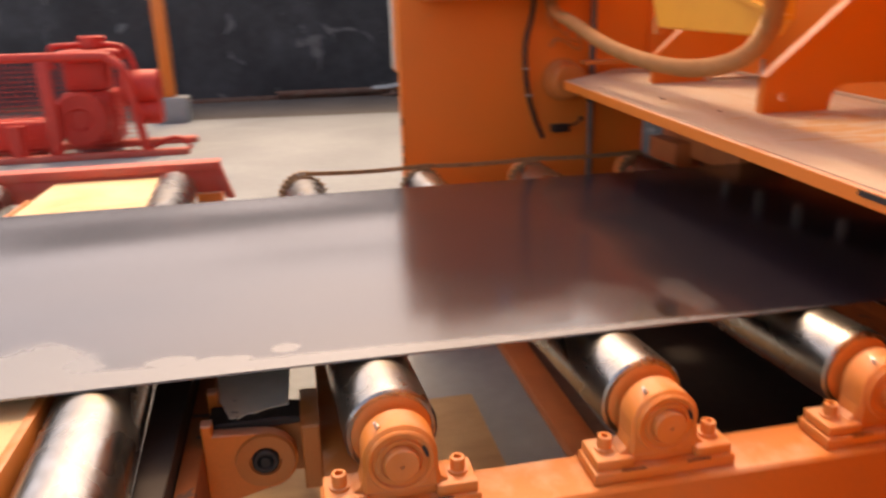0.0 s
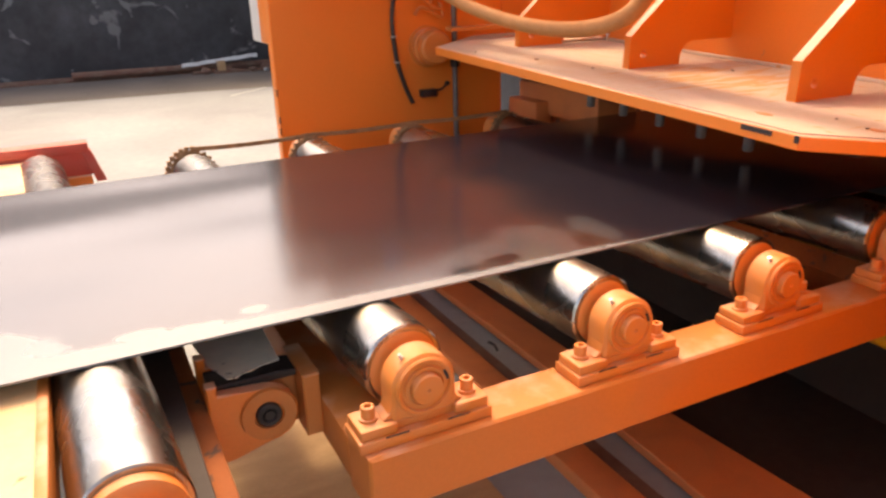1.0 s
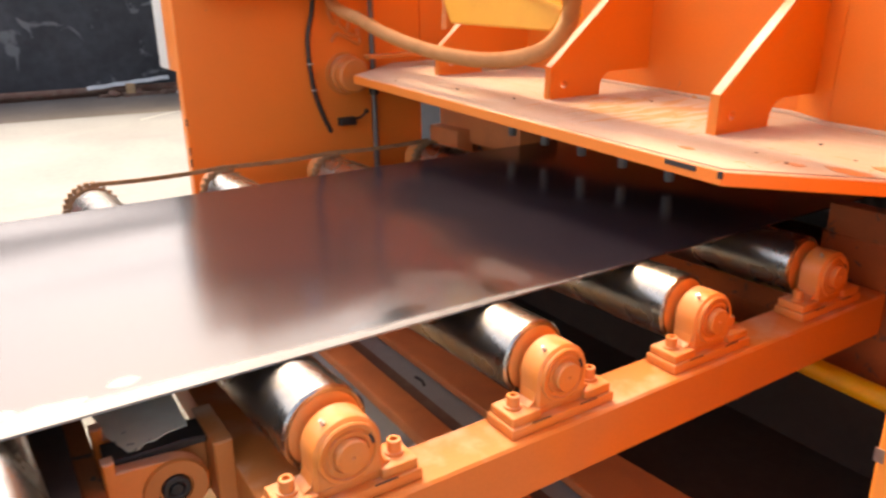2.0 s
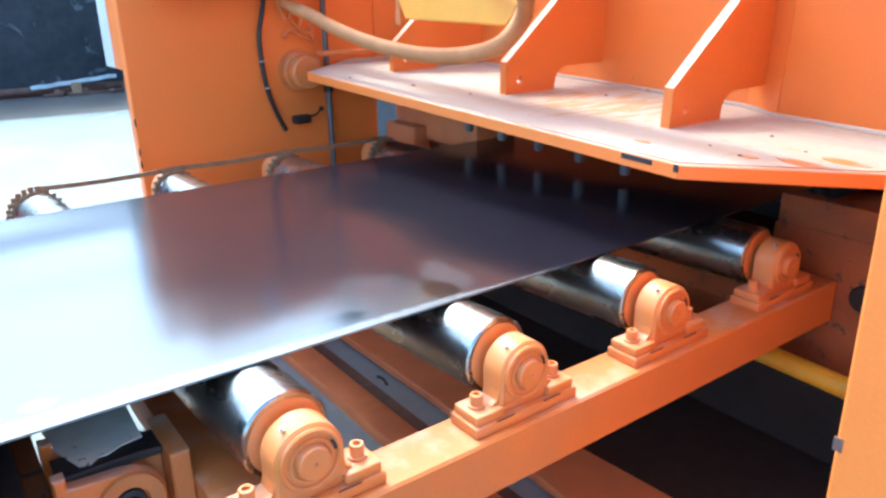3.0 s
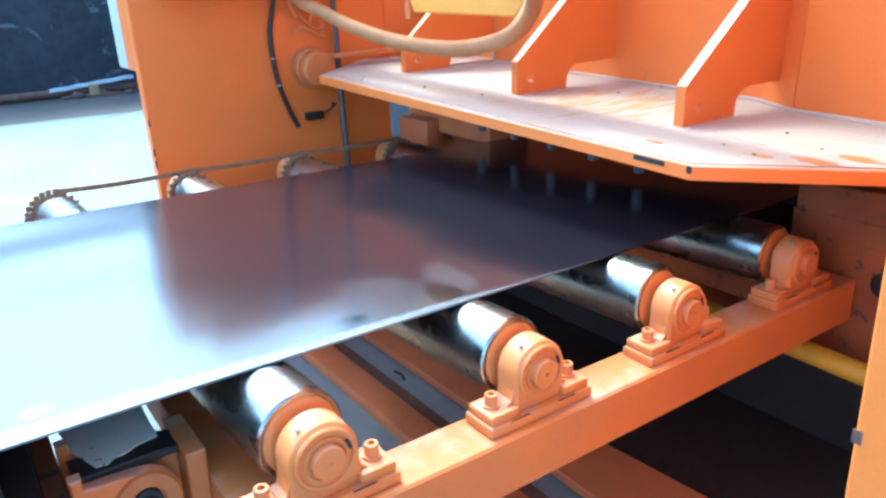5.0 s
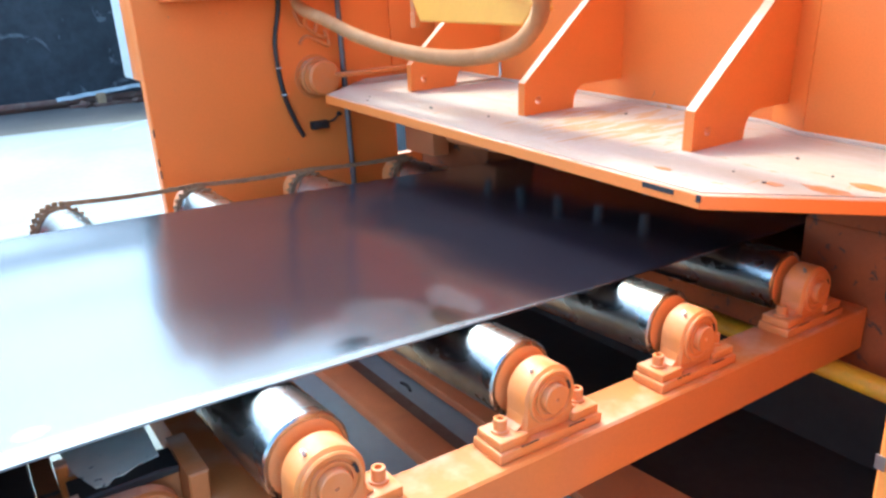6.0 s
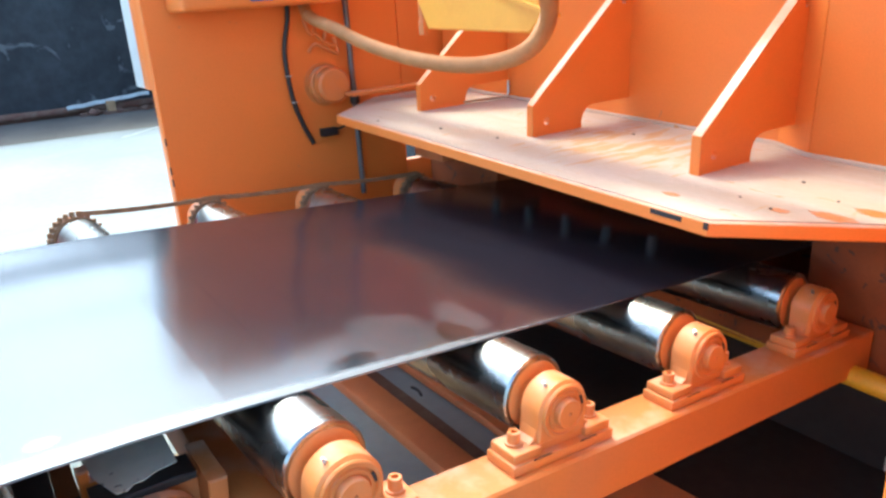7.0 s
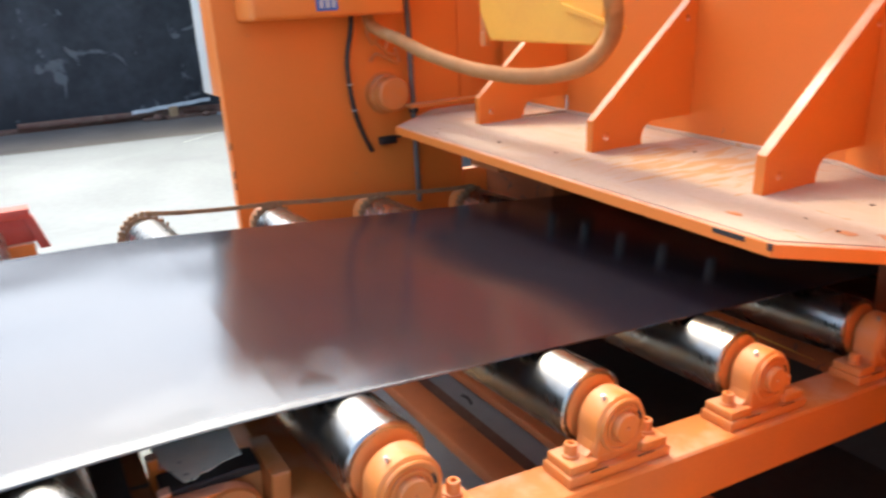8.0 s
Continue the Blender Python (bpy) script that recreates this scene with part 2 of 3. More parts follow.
# ---- mesh helpers ----
def box(bm, x0, x1, y0, y1, z0, z1, bevel=0.0, seg=2):
    vs = [bm.verts.new((x, y, z)) for x in (x0, x1) for y in (y0, y1) for z in (z0, z1)]
    faces = [bm.faces.new([vs[i] for i in q]) for q in ((0, 1, 3, 2), (4, 6, 7, 5), (0, 4, 5, 1), (2, 3, 7, 6), (0, 2, 6, 4), (1, 5, 7, 3))]
    if bevel:
        edges = list({e for f in faces for e in f.edges})
        bmesh.ops.bevel(bm, geom=edges, offset=bevel, segments=seg, affect="EDGES", profile=0.5)
    return bm


def rings(bm, axis, centre, profile, seg=32):
    """A turned body: profile is (distance along axis, radius) from end to end."""
    cx = Vector(centre)
    a = {"x": Vector((1, 0, 0)), "y": Vector((0, 1, 0)), "z": Vector((0, 0, 1))}[axis]
    u = Vector((0, 0, 1)) if axis != "z" else Vector((1, 0, 0))
    v = a.cross(u)
    loops = []
    for d, r in profile:
        if r < 1e-6:
            loops.append([bm.verts.new(cx + a * d)])
        else:
            loops.append([bm.verts.new(cx + a * d + (u * math.cos(2 * math.pi * k / seg) + v * math.sin(2 * math.pi * k / seg)) * r) for k in range(seg)])
    for p, q in zip(loops, loops[1:]):
        for k in range(seg):
            n = (k + 1) % seg
            if len(p) == 1:
                bm.faces.new((p[0], q[n], q[k]))
            elif len(q) == 1:
                bm.faces.new((p[k], p[n], q[0]))
            else:
                bm.faces.new((p[k], p[n], q[n], q[k]))
    return bm


def disc(bm, axis, centre, r, d0, d1, seg=28, c=0.0):
    c = c or min(0.15 * abs(d1 - d0), 0.12 * r)
    return rings(bm, axis, centre, [(d0, 0), (d0, r - c), (d0 + c, r), (d1 - c, r), (d1, r - c), (d1, 0)], seg)


def prism(bm, pts, axis, a0, a1, bevel=0.0):
    """A flat outline given in the two other axes, pulled along axis from a0 to a1."""
    def place(p, a):
        return {"x": (a, p[0], p[1]), "y": (p[0], a, p[1]), "z": (p[0], p[1], a)}[axis]
    lo = [bm.verts.new(place(p, a0)) for p in pts]
    hi = [bm.verts.new(place(p, a1)) for p in pts]
    n = len(pts)
    f = [bm.faces.new(lo), bm.faces.new(hi[::-1])]
    for k in range(n):
        f.append(bm.faces.new((lo[k], hi[k], hi[(k + 1) % n], lo[(k + 1) % n])))
    bmesh.ops.recalc_face_normals(bm, faces=f)
    if bevel:
        bmesh.ops.bevel(bm, geom=list({e for q in f[:2] for e in q.edges}), offset=bevel, segments=1, affect="EDGES")
    return bm


def tube(bm, pts, r, seg=10, ridge=0.0, steps=1):
    """A round bar along a smooth line through pts; ridge makes it corrugated."""
    P = [Vector(p) for p in pts]
    line = []
    for i in range(len(P) - 1):
        p0, p1, p2, p3 = P[max(i - 1, 0)], P[i], P[i + 1], P[min(i + 2, len(P) - 1)]
        for k in range(steps):
            t = k / steps
            line.append(0.5 * ((2 * p1) + (p2 - p0) * t + (2 * p0 - 5 * p1 + 4 * p2 - p3) * t * t + (3 * p1 - p0 - 3 * p2 + p3) * t ** 3))
    line.append(P[-1])
    prev, side = None, None
    for i, p in enumerate(line):
        d = (line[min(i + 1, len(line) - 1)] - line[max(i - 1, 0)]).normalized()
        if side is None:
            side = d.orthogonal().normalized()
        side = (side - d * side.dot(d)).normalized()
        up = d.cross(side)
        rr = r + (ridge if i % 2 else 0.0)
        ring = [bm.verts.new(p + (side * math.cos(2 * math.pi * k / seg) + up * math.sin(2 * math.pi * k / seg)) * rr) for k in range(seg)]
        if prev:
            for k in range(seg):
                bm.faces.new((prev[k], prev[(k + 1) % seg], ring[(k + 1) % seg], ring[k]))
        else:
            bm.faces.new(ring[::-1])
        prev = ring
    bm.faces.new(prev)
    return bm


def B():
    return bmesh.new()


def mesh_of(name, bm, material, smooth=False, angle=35):
    bmesh.ops.recalc_face_normals(bm, faces=bm.faces)
    me = bpy.data.meshes.new(name)
    bm.to_mesh(me)
    bm.free()
    me.materials.append(material)
    if smooth:
        me.shade_smooth()
        me.set_sharp_from_angle(angle=radians(angle))
    return me


def part(name, bm, material, parent, label="", at=(0, 0, 0), smooth=True):
    ob = new(name, bm if isinstance(bm, bpy.types.Mesh) else mesh_of(name, bm, material, smooth))
    ob.parent = parent
    ob.location = at
    if label:
        tagged(ob, label)
    return ob


def thing(name, label, category, at=(0, 0, 0), group="", kind="", rot=(0, 0, 0)):
    ob = new(name)
    ob.matrix_basis = pose(*at, *rot)
    return tagged(ob, label, category, group, kind)


def solid(name, bm, material, label, category, kind="", group="", smooth=True):
    return tagged(new(name, mesh_of(name, bm, material, smooth)), label, category, group, kind)


# ---- ground, back wall ----
bm = B()
gx = [-400, -60, -20, -8, -4, -2, -1, 0, 1, 2, 4, 8, 20, 60, 400]
vs = [[bm.verts.new((x, y, 0)) for y in gx] for x in gx]
for i in range(len(gx) - 1):
    for j in range(len(gx) - 1):
        bm.faces.new((vs[i][j], vs[i + 1][j], vs[i + 1][j + 1], vs[i][j + 1]))
ground = solid("ground", bm, concrete, "pale dusty concrete yard floor with faint stains", "ground", "structure")

bm = B()
box(bm, -30, 40, 12.95, 13.2, 0, 1.62)
box(bm, -30, 40, 12.99, 13.2, 1.62, 4.1)
box(bm, -30, 40, 12.9, 13.25, 4.1, 4.2)
wall_back = solid("wall_north", bm, wall_mat, "tall dark stained rendered yard wall with pale streaks", "wall", "structure", smooth=False)
# flat strip coloured as the shadow along the wall's foot
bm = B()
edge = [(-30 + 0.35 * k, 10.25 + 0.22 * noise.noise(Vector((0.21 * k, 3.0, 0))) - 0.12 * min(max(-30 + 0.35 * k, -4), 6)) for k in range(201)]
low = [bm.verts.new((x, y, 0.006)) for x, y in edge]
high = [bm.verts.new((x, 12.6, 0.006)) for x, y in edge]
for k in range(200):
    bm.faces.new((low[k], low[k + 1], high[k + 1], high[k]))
solid("wall_shadow_band", bm, dirt, "dark strip on the ground standing in for the wall's shadow", "dirt", "structure", smooth=False)
bm = B()
box(bm, -30, 40, 12.55, 12.95, 0, 0.05, 0.01)
kerb = solid("kerb", bm, brownrust, "low dirty kerb along the foot of the dark wall", "kerb", "structure")

# unseen wall, added only to keep skylight off the right-hand side
bm = B()
box(bm, 0.50, 3.2, -2.3, -1.26, 0, 2.815)
solid("skylight_block_south", bm, wall_mat, "unseen dark wall added to block skylight from the south", "wall", "structure", smooth=False)
# made-up wall that stops sky from the east reaching the press
bm = B()
box(bm, 3.2, 3.45, -2.05, 12.9, 0, 4.2)
solid("skylight_block_east", bm, wall_mat, "added dark wall blocking skylight from the east", "wall", "structure", smooth=False)

# unseen slab overhead, added to dim the press from above
bm = B()
box(bm, 1.58, 5.0, -3.0, 2.15, 2.82, 2.95)
solid("skylight_block_top", bm, wall_mat, "unseen dark slab added to cut skylight over the press", "roof", "structure", smooth=False)

# unseen wall, added to shut out light behind the press
bm = B()
box(bm, 2.32, 3.2, 2.46, 2.6, 0, 2.82)
solid("skylight_block_rear", bm, wall_mat, "unseen dark wall added to darken the space behind the press", "wall", "structure", smooth=False)

# ---- fixed machine frame ----
frame_thing = thing("press_frame", "orange painted steel press frame with tall side plates", "machine")
COLX0, COLX1 = 0.333, 1.47
bm = B()
prism(bm, [(COLX0, 0), (COLX1, 0), (COLX1, 1.78), (COLX0, 1.78)], "y", 2.17, 2.23, 0.004)
part("side_plate", bm, paint, frame_thing, "tall orange side plate")
# real plate edge; the depth behind it is added to block skylight
bm = B()
prism(bm, [(0.413, 0), (COLX1, 0), (COLX1, 2.82), (0.413, 2.82)], "y", -1.25, -0.615, 0.004)
part("side_plate", bm, paint, frame_thing, "tall orange side plate near the bearings")
bm = B()
prism(bm, [(-0.61, 0.40), (2.16, 0.40), (2.16, 0.86), (1.62, 0.86), (1.62, 0.64), (0.15, 0.64), (0.15, 0.86), (-0.61, 0.86)], "x", 1.60, 2.3, 0.004)
part("bed", bm, grimy, frame_thing, "orange lower bed under the blade")
# recessed foot in the near-black tone
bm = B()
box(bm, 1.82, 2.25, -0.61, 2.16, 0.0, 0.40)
part("bed_foot", bm, floor_dark, frame_thing, "near-black recessed foot of the bed")
# unseen plate, added so no sky shows under the beam
bm = B()
box(bm, 2.05, 2.3, -0.61, 2.45, 0.935, 2.3, 0.006)
part("rear_plate", bm, paint, frame_thing, "unseen orange plate added to close the frame behind")
bm = B()
box(bm, 1.475, 2.05, 2.175, 2.215, 1.03, 1.78, 0.003)
part("guide_panel", bm, paint, frame_thing, "orange guide panel behind the beam")
bm = B()
box(bm, 1.475, 2.05, 2.175, 2.215, 0.0, 0.765, 0.003)
part("lower_panel", bm, paint, frame_thing, "orange lower panel beside the bed")
bm = B()
box(bm, 1.60, 1.66, -0.60, 0.14, 0.86, 0.945, 0.004)
part("bed_guard", bm, grimy, frame_thing, "grimy orange guard on the bed")
bm = B()
disc(bm, "x", (1.60, -0.135, 0.70), 0.038, -0.012, 0.004)
part("port", bm, dark_steel, frame_thing, "dark round port in the bed")
bm = B()
box(bm, 1.53, 1.75, 1.47, 2.10, 0.86, 1.0, 0.012)
box(bm, 1.46, 1.55, 1.84, 2.08, 0.80, 0.925, 0.008)
part("end_block", bm, paint_plain, frame_thing, "chunky orange end block")
bm = B()
disc(bm, "y", (1.064, 2.17, 1.185), 0.096, -0.006, 0.0, 40)
disc(bm, "y", (1.064, 2.17, 1.185), 0.085, -0.05, -0.006, 36)
disc(bm, "y", (1.064, 2.17, 1.185), 0.076, -0.115, -0.05, 36)
part("pivot_boss", bm, cast_paint, frame_thing, "round stepped orange pivot boss")
bm = B()
rings(bm, "z", (1.19, 2.13, 0), [(0.66, 0), (0.66, 0.013), (1.75, 0.013), (1.75, 0)], 16)
part("guide_rod", bm, rod_steel, frame_thing, "slim grey steel rod")
bm = B()
disc(bm, "z", (1.19, 2.13, 0), 0.022, 1.085, 1.125, 18)
part("collar", bm, dark_steel, frame_thing)
bm = B()
tube(bm, [(0.93, 2.155, 1.72), (0.922, 2.15, 1.5), (0.885, 2.145, 1.34), (0.897, 2.15, 1.15), (0.935, 2.155, 1.02), (0.975, 2.158, 0.93)], 0.0105, 10, steps=8)
part("cable", bm, rubber, frame_thing, "black rubber cable sagging down the side plate")
for x, y, z in ((0.889, 2.147, 1.24), (0.903, 2.151, 1.125)):
    bm = B()
    disc(bm, "z", (x, y, z), 0.0135, -0.003, 0.003, 14)
    part("cable_tie", bm, grey_box_mat, frame_thing, "pale cable tie")
bm = B()
box(bm, 1.012, 1.092, 2.125, 2.165, 0.955, 0.990, 0.004)
part("limit_switch", bm, dark_steel, frame_thing, "small grey limit switch with a lever")
bm = B()
tube(bm, [(1.09, 2.14, 0.980), (1.12, 2.135, 0.987), (1.145, 2.13, 1.010)], 0.005, 8, steps=3)
disc(bm, "y", (1.147, 2.13, 1.012), 0.010, -0.008, 0.008, 14)
part("switch_lever", bm, dark_steel, frame_thing)
bm = B()
tube(bm, [(0.985 + 0.016 * k + 0.02 * math.cos(2.3 * k), 2.145 + 0.012 * math.sin(3.1 * k), 1.46 - 0.012 * k + 0.03 * math.sin(2.3 * k)) for k in range(11)] + [(1.04, 2.15, 1.36), (1.0, 2.15, 1.33)], 0.0085, 7, steps=5)
part("knotted_cord", bm, cast_paint, frame_thing, "knotted paint-covered cord")
# upper box with its blue plate and the long tie above the pass
bm = B()
box(bm, 0.425, 1.08, 1.93, 2.168, 1.53, 1.80, 0.02, 3)
part("header_box", bm, paint, frame_thing, "rounded orange header box")
bm = B()
box(bm, 0.685, 0.775, 1.926, 1.931, 1.555, 1.64)
part("label_plate", bm, blue_print, frame_thing, "blue label plate")
bm = B()
for k in range(3):
    box(bm, 0.697 + 0.026 * k, 0.714 + 0.026 * k, 1.924, 1.927, 1.565, 1.615)
part("label_bars", bm, grey_box_mat, frame_thing, "pale unreadable print on the blue plate")
bm = B()
box(bm, 1.10, 1.24, -0.61, 2.17, 1.595, 1.72, 0.008)
part("tie_beam", bm, paint, frame_thing, "orange tie beam between the side plates")
bm = B()
prism(bm, [(1.265, 1.425), (0.735, 1.415), (0.69, 1.455), (0.69, 1.60), (1.325, 1.60), (1.325, 1.525)], "x", 1.05, 1.13, 0.006)
part("junction_box", bm, yellow_box_mat, frame_thing, "amber painted steel junction box")
bm = B()
prism(bm, [(0.86, 1.535), (0.615, 1.468), (0.615, 1.458), (0.86, 1.520)], "x", 1.035, 1.06)
part("box_flange", bm, yellow_box_mat, frame_thing, "bent flange of the junction box")
bm = B()
disc(bm, "z", (1.12, 1.40, 0), 0.014, 1.40, 1.58, 14)
disc(bm, "z", (1.12, 1.40, 0), 0.019, 1.40, 1.45, 6)
part("nozzle", bm, cast_paint, frame_thing, "short orange pipe stub")
bm = B()
tube(bm, [(0.98, 2.12, 1.58), (0.99, 2.09, 1.485), (1.0, 1.86, 1.428), (1.0, 1.63, 1.377), (1.0, 1.35, 1.336), (1.0, 1.08, 1.320), (1.0, 0.87, 1.330), (1.0, 0.70, 1.368), (1.0, 0.612, 1.435), (1.005, 0.60, 1.50), (1.03, 0.64, 1.56)],
     0.0205, 14, ridge=0.0055, steps=30)
part("hose", bm, hose_mat, frame_thing, "dusty tan corrugated hose hanging in a sag")
bm = B()
box(bm, 0.4115, 0.4135, -0.624, -0.613, 0.988, 1.006)
part("chip", bm, bright_steel, frame_thing, "chipped bare metal spot")
bm = B()
box(bm, 0.337, 0.62, 2.23, 2.365, 1.235, 1.80, 0.006)
part("enclosure_mount", bm, paint, frame_thing, "orange mount of the enclosure")
for z in (0.85, 0.9, 1.02):
    bm = B()
    box(bm, 0.3318, 0.3375, 2.1665, 2.1715, z, z + 0.03)
    part("edge_chip", bm, black_mark, frame_thing, "dark chip on the plate edge")

bm = B()
box(bm, 0.360, 0.645, 2.365, 2.63, 1.225, 1.86, 0.01)
part("enclosure", bm, grey_box_mat, frame_thing, "pale grey steel electrical enclosure")

bm = B()
tube(bm, [(1.500, 0.500, 0.499), (1.500, -0.600, 0.462)], 0.031, 14, steps=4)
solid("yellow_pipe", bm, pipe_yellow, "yellow painted pipe running low beside the bed", "pipe")

# ---- upper beam that comes down ----
BEAM_AT = (0.957, 0.046, 1.144)
beam = thing("upper_beam", "orange gusseted upper beam with a dusty flat shelf", "machine", BEAM_AT, rot=(2.1, 0, 0))
BO = Vector(BEAM_AT)
SHELF = [(0.0, 1.812), (-0.003, -0.01), (0.29, -0.32), (0.80, -0.52), (0.80, 2.10), (0.34, 2.10)]
bm = B()
prism(bm, SHELF, "z", -0.034, 0.0, 0.002)
part("shelf", bm, paint, beam, "thick orange shelf plate")
bm = B()
inner = [(0.012, 1.80), (0.010, -0.002), (0.292, -0.302), (0.74, -0.49), (0.74, 2.08), (0.34, 2.08)]
prism(bm, inner, "z", 0.0, 0.0035)
part("dust_film", bm, dust, beam, "pale pinkish dust lying on the shelf")
bm = B()
box(bm, 0.745, 0.80, 0.30, 2.10, 0.0, 1.15)
box(bm, 0.675, 0.80, -0.50, 0.16, 0.0, 1.15, 0.004)
prism(bm, [(0.745, 0.30), (0.675, 0.16), (0.80, 0.16), (0.80, 0.30)], "z", 0.0, 1.15)
part("web", bm, paint, beam, "upright orange web plate")
bm = B()
tube(bm, [(0.742, 2.05, 0.006), (0.742, 0.31, 0.006), (0.673, 0.165, 0.006), (0.672, -0.48, 0.006)], 0.009, 8)
part("weld", bm, dust, beam, "dusty weld seam")
GUSSET = [(0.283, 0.0), (0.283, 0.110), (0.745, 0.512), (0.745, 0.08)] + \
    [(0.565 - 0.055 * math.sin(a), 0.025 + 0.055 * math.cos(a)) for a in np.linspace(0, math.pi / 2, 7)] + [(0.51, 0.0)]


def gusset_mesh(y):
    """The plate outline with two round holes through it."""
    bm = B()
    outlines = [GUSSET] + [[(cx + r * math.cos(2 * math.pi * k / 18), cz + r * math.sin(2 * math.pi * k / 18)) for k in range(18)] for cx, cz, r in ((0.345, 0.050, 0.0135), (0.70, 0.42, 0.011))]
    edges = []
    for line in outlines:
        vs = [bm.verts.new((px, y, pz)) for px, pz in line]
        edges += [bm.edges.new((vs[k - 1], vs[k])) for k in range(len(vs))]
    face = bmesh.ops.triangle_fill(bm, use_beauty=True, edges=edges)["geom"]
    faces = [f for f in face if isinstance(f, bmesh.types.BMFace)]
    ext = bmesh.ops.extrude_face_region(bm, geom=faces)["geom"]
    bmesh.ops.translate(bm, verts=[v for v in ext if isinstance(v, bmesh.types.BMVert)], vec=(0, 0.03, 0))
    return bm


for gy in (0.235, 0.905, 1.60):
    part("gusset", gusset_mesh(gy), paint, beam, "sloped orange gusset plate", smooth=False)
bm = B()
rings(bm, "z", (0, 0, 0), [(-0.225, 0), (-0.225, 0.014), (-0.22, 0.017), (-0.034, 0.017), (-0.034, 0)], 14)
pin_me = mesh_of("holddown_pin", bm, pin_steel, True)
for k in range(5):
    part("holddown_pin", pin_me, None, beam, "bright steel hold-down pin", (0.49, 1.36 - 0.205 * k, 0))
# holder coloured dark for the shade it hangs in
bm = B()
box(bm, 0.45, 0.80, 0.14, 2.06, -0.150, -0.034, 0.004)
part("blade_holder", bm, greasy, beam, "orange blade holder with its shade in the colour")
# unseen plate, added to darken the shelf's reflection in the sheet
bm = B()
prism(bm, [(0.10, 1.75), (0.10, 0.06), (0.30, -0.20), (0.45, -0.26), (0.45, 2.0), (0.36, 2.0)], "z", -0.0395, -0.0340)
part("shade_plate", bm, greasy, beam, "unseen dark plate added under the shelf")
bm = B()
for gx, gy, gs in ((0.05, 1.55, 3), (0.10, 1.62, 2), (0.14, 1.25, 4), (0.19, 0.98, 3), (0.20, 0.05, 2), (0.17, -0.05, 3), (0.33, -0.12, 2), (0.42, 0.02, 3), (0.55, 0.70, 3)):
    box(bm, gx - 0.001 * gs, gx + 0.0012 * gs, gy - 0.0015 * gs, gy + 0.0012 * gs, 0.0035, 0.0045 + 0.0006 * gs, 0.0006, 1)
tagged(part("grit", bm, black_mark, beam, "dark grit lying in the dust", smooth=False), kind="stuff")
for sx, sy, sl in ((0.305, -0.224, 0.045), (0.175, -0.069, 0.025), (0.217, -0.171, 0.05), (0.101, 0.174, 0.022)):
    bm = B()
    prism(bm, [(sx + 0.45 * sl * math.cos(a) * (1 + 0.5 * noise.noise(Vector((3 * math.cos(a), 3 * math.sin(a), sx * 9)))), sy + sl * math.sin(a) * (1 + 0.6 * noise.noise(Vector((2 * math.cos(a), 4 * math.sin(a), sy * 7))))) for a in np.linspace(0, 2 * math.pi, 19)[:-1]], "z", 0.0034, 0.0045)
    part("bare_smear", bm, paint_dusty, beam, "spot where the dust is wiped off", smooth=False)
bm = B()
box(bm, -0.0048, -0.0030, 0.06, 0.15, -0.016, -0.004)
box(bm, -0.004, 0.012, -0.012, 0.0, -0.018, -0.001)
part("scuff", bm, black_mark, beam, "black scuff on the shelf edge")
bm = B()
box(bm, 0.135, 0.70, 1.925, 1.985, 0.045, 0.06, 0.002)
box(bm, 0.60, 0.745, 1.925, 1.985, 0.0, 0.06, 0.002)
part("side_lug", bm, paint_dusty, beam, "flat dusty lug beside the rod")
bm = B()
tube(bm, [(0.50, 1.60, 0.012), (0.72, 1.58, 0.012), (0.73, 1.58, 0.03), (0.73, 1.58, 0.08)], 0.006, 8)
part("bent_rod", bm, bright_steel, beam, "thin bent rod on the shelf")

# ---- tilting roller table ----
HX, HZ = -0.235, 0.69
RR, RZ, PITCH = 0.080, 0.829, 0.456
SKEW = 3.4  # the rollers stand a little askew to the beam
FAR = -0.103  # shift of their far ends
STANDS = [-0.008, PITCH - 0.008, 2 * PITCH - 0.021, 3 * PITCH - 0.006]  # where the bearings stand along the beam
table = thing("tilting_roller_table", "orange roller table of worn steel rollers, hinged at one end", "conveyor", (HX, 0, HZ))
TO = (-HX, 0, -HZ)
bm = B()
prism(bm, [(-0.13, 0.610), (1.592, 0.610), (1.592, 0.732), (-0.13, 0.732)], "y", -0.06, 0.055, 0.005)
part("side_beam", bm, paint_dusty, table, "dusty orange box beam under the bearings", TO)
bm = B()
prism(bm, [(-0.13, 0.610), (1.592, 0.610), (1.592, 0.732), (-0.13, 0.732)], "y", 1.79, 1.905, 0.005)
part("side_beam", bm, paint, table, "orange box beam", TO)
for x0, x1 in ((-0.13, 0.06), (1.48, 1.585)):
    bm = B()
    box(bm, x0, x1, 0.055, 1.79, 0.62, 0.712, 0.004)
    # far beam takes the darker paint in place of its shade
    part("cross_beam", bm, paint_dusty if x0 < 1 else grimy, table, "orange cross beam", TO)


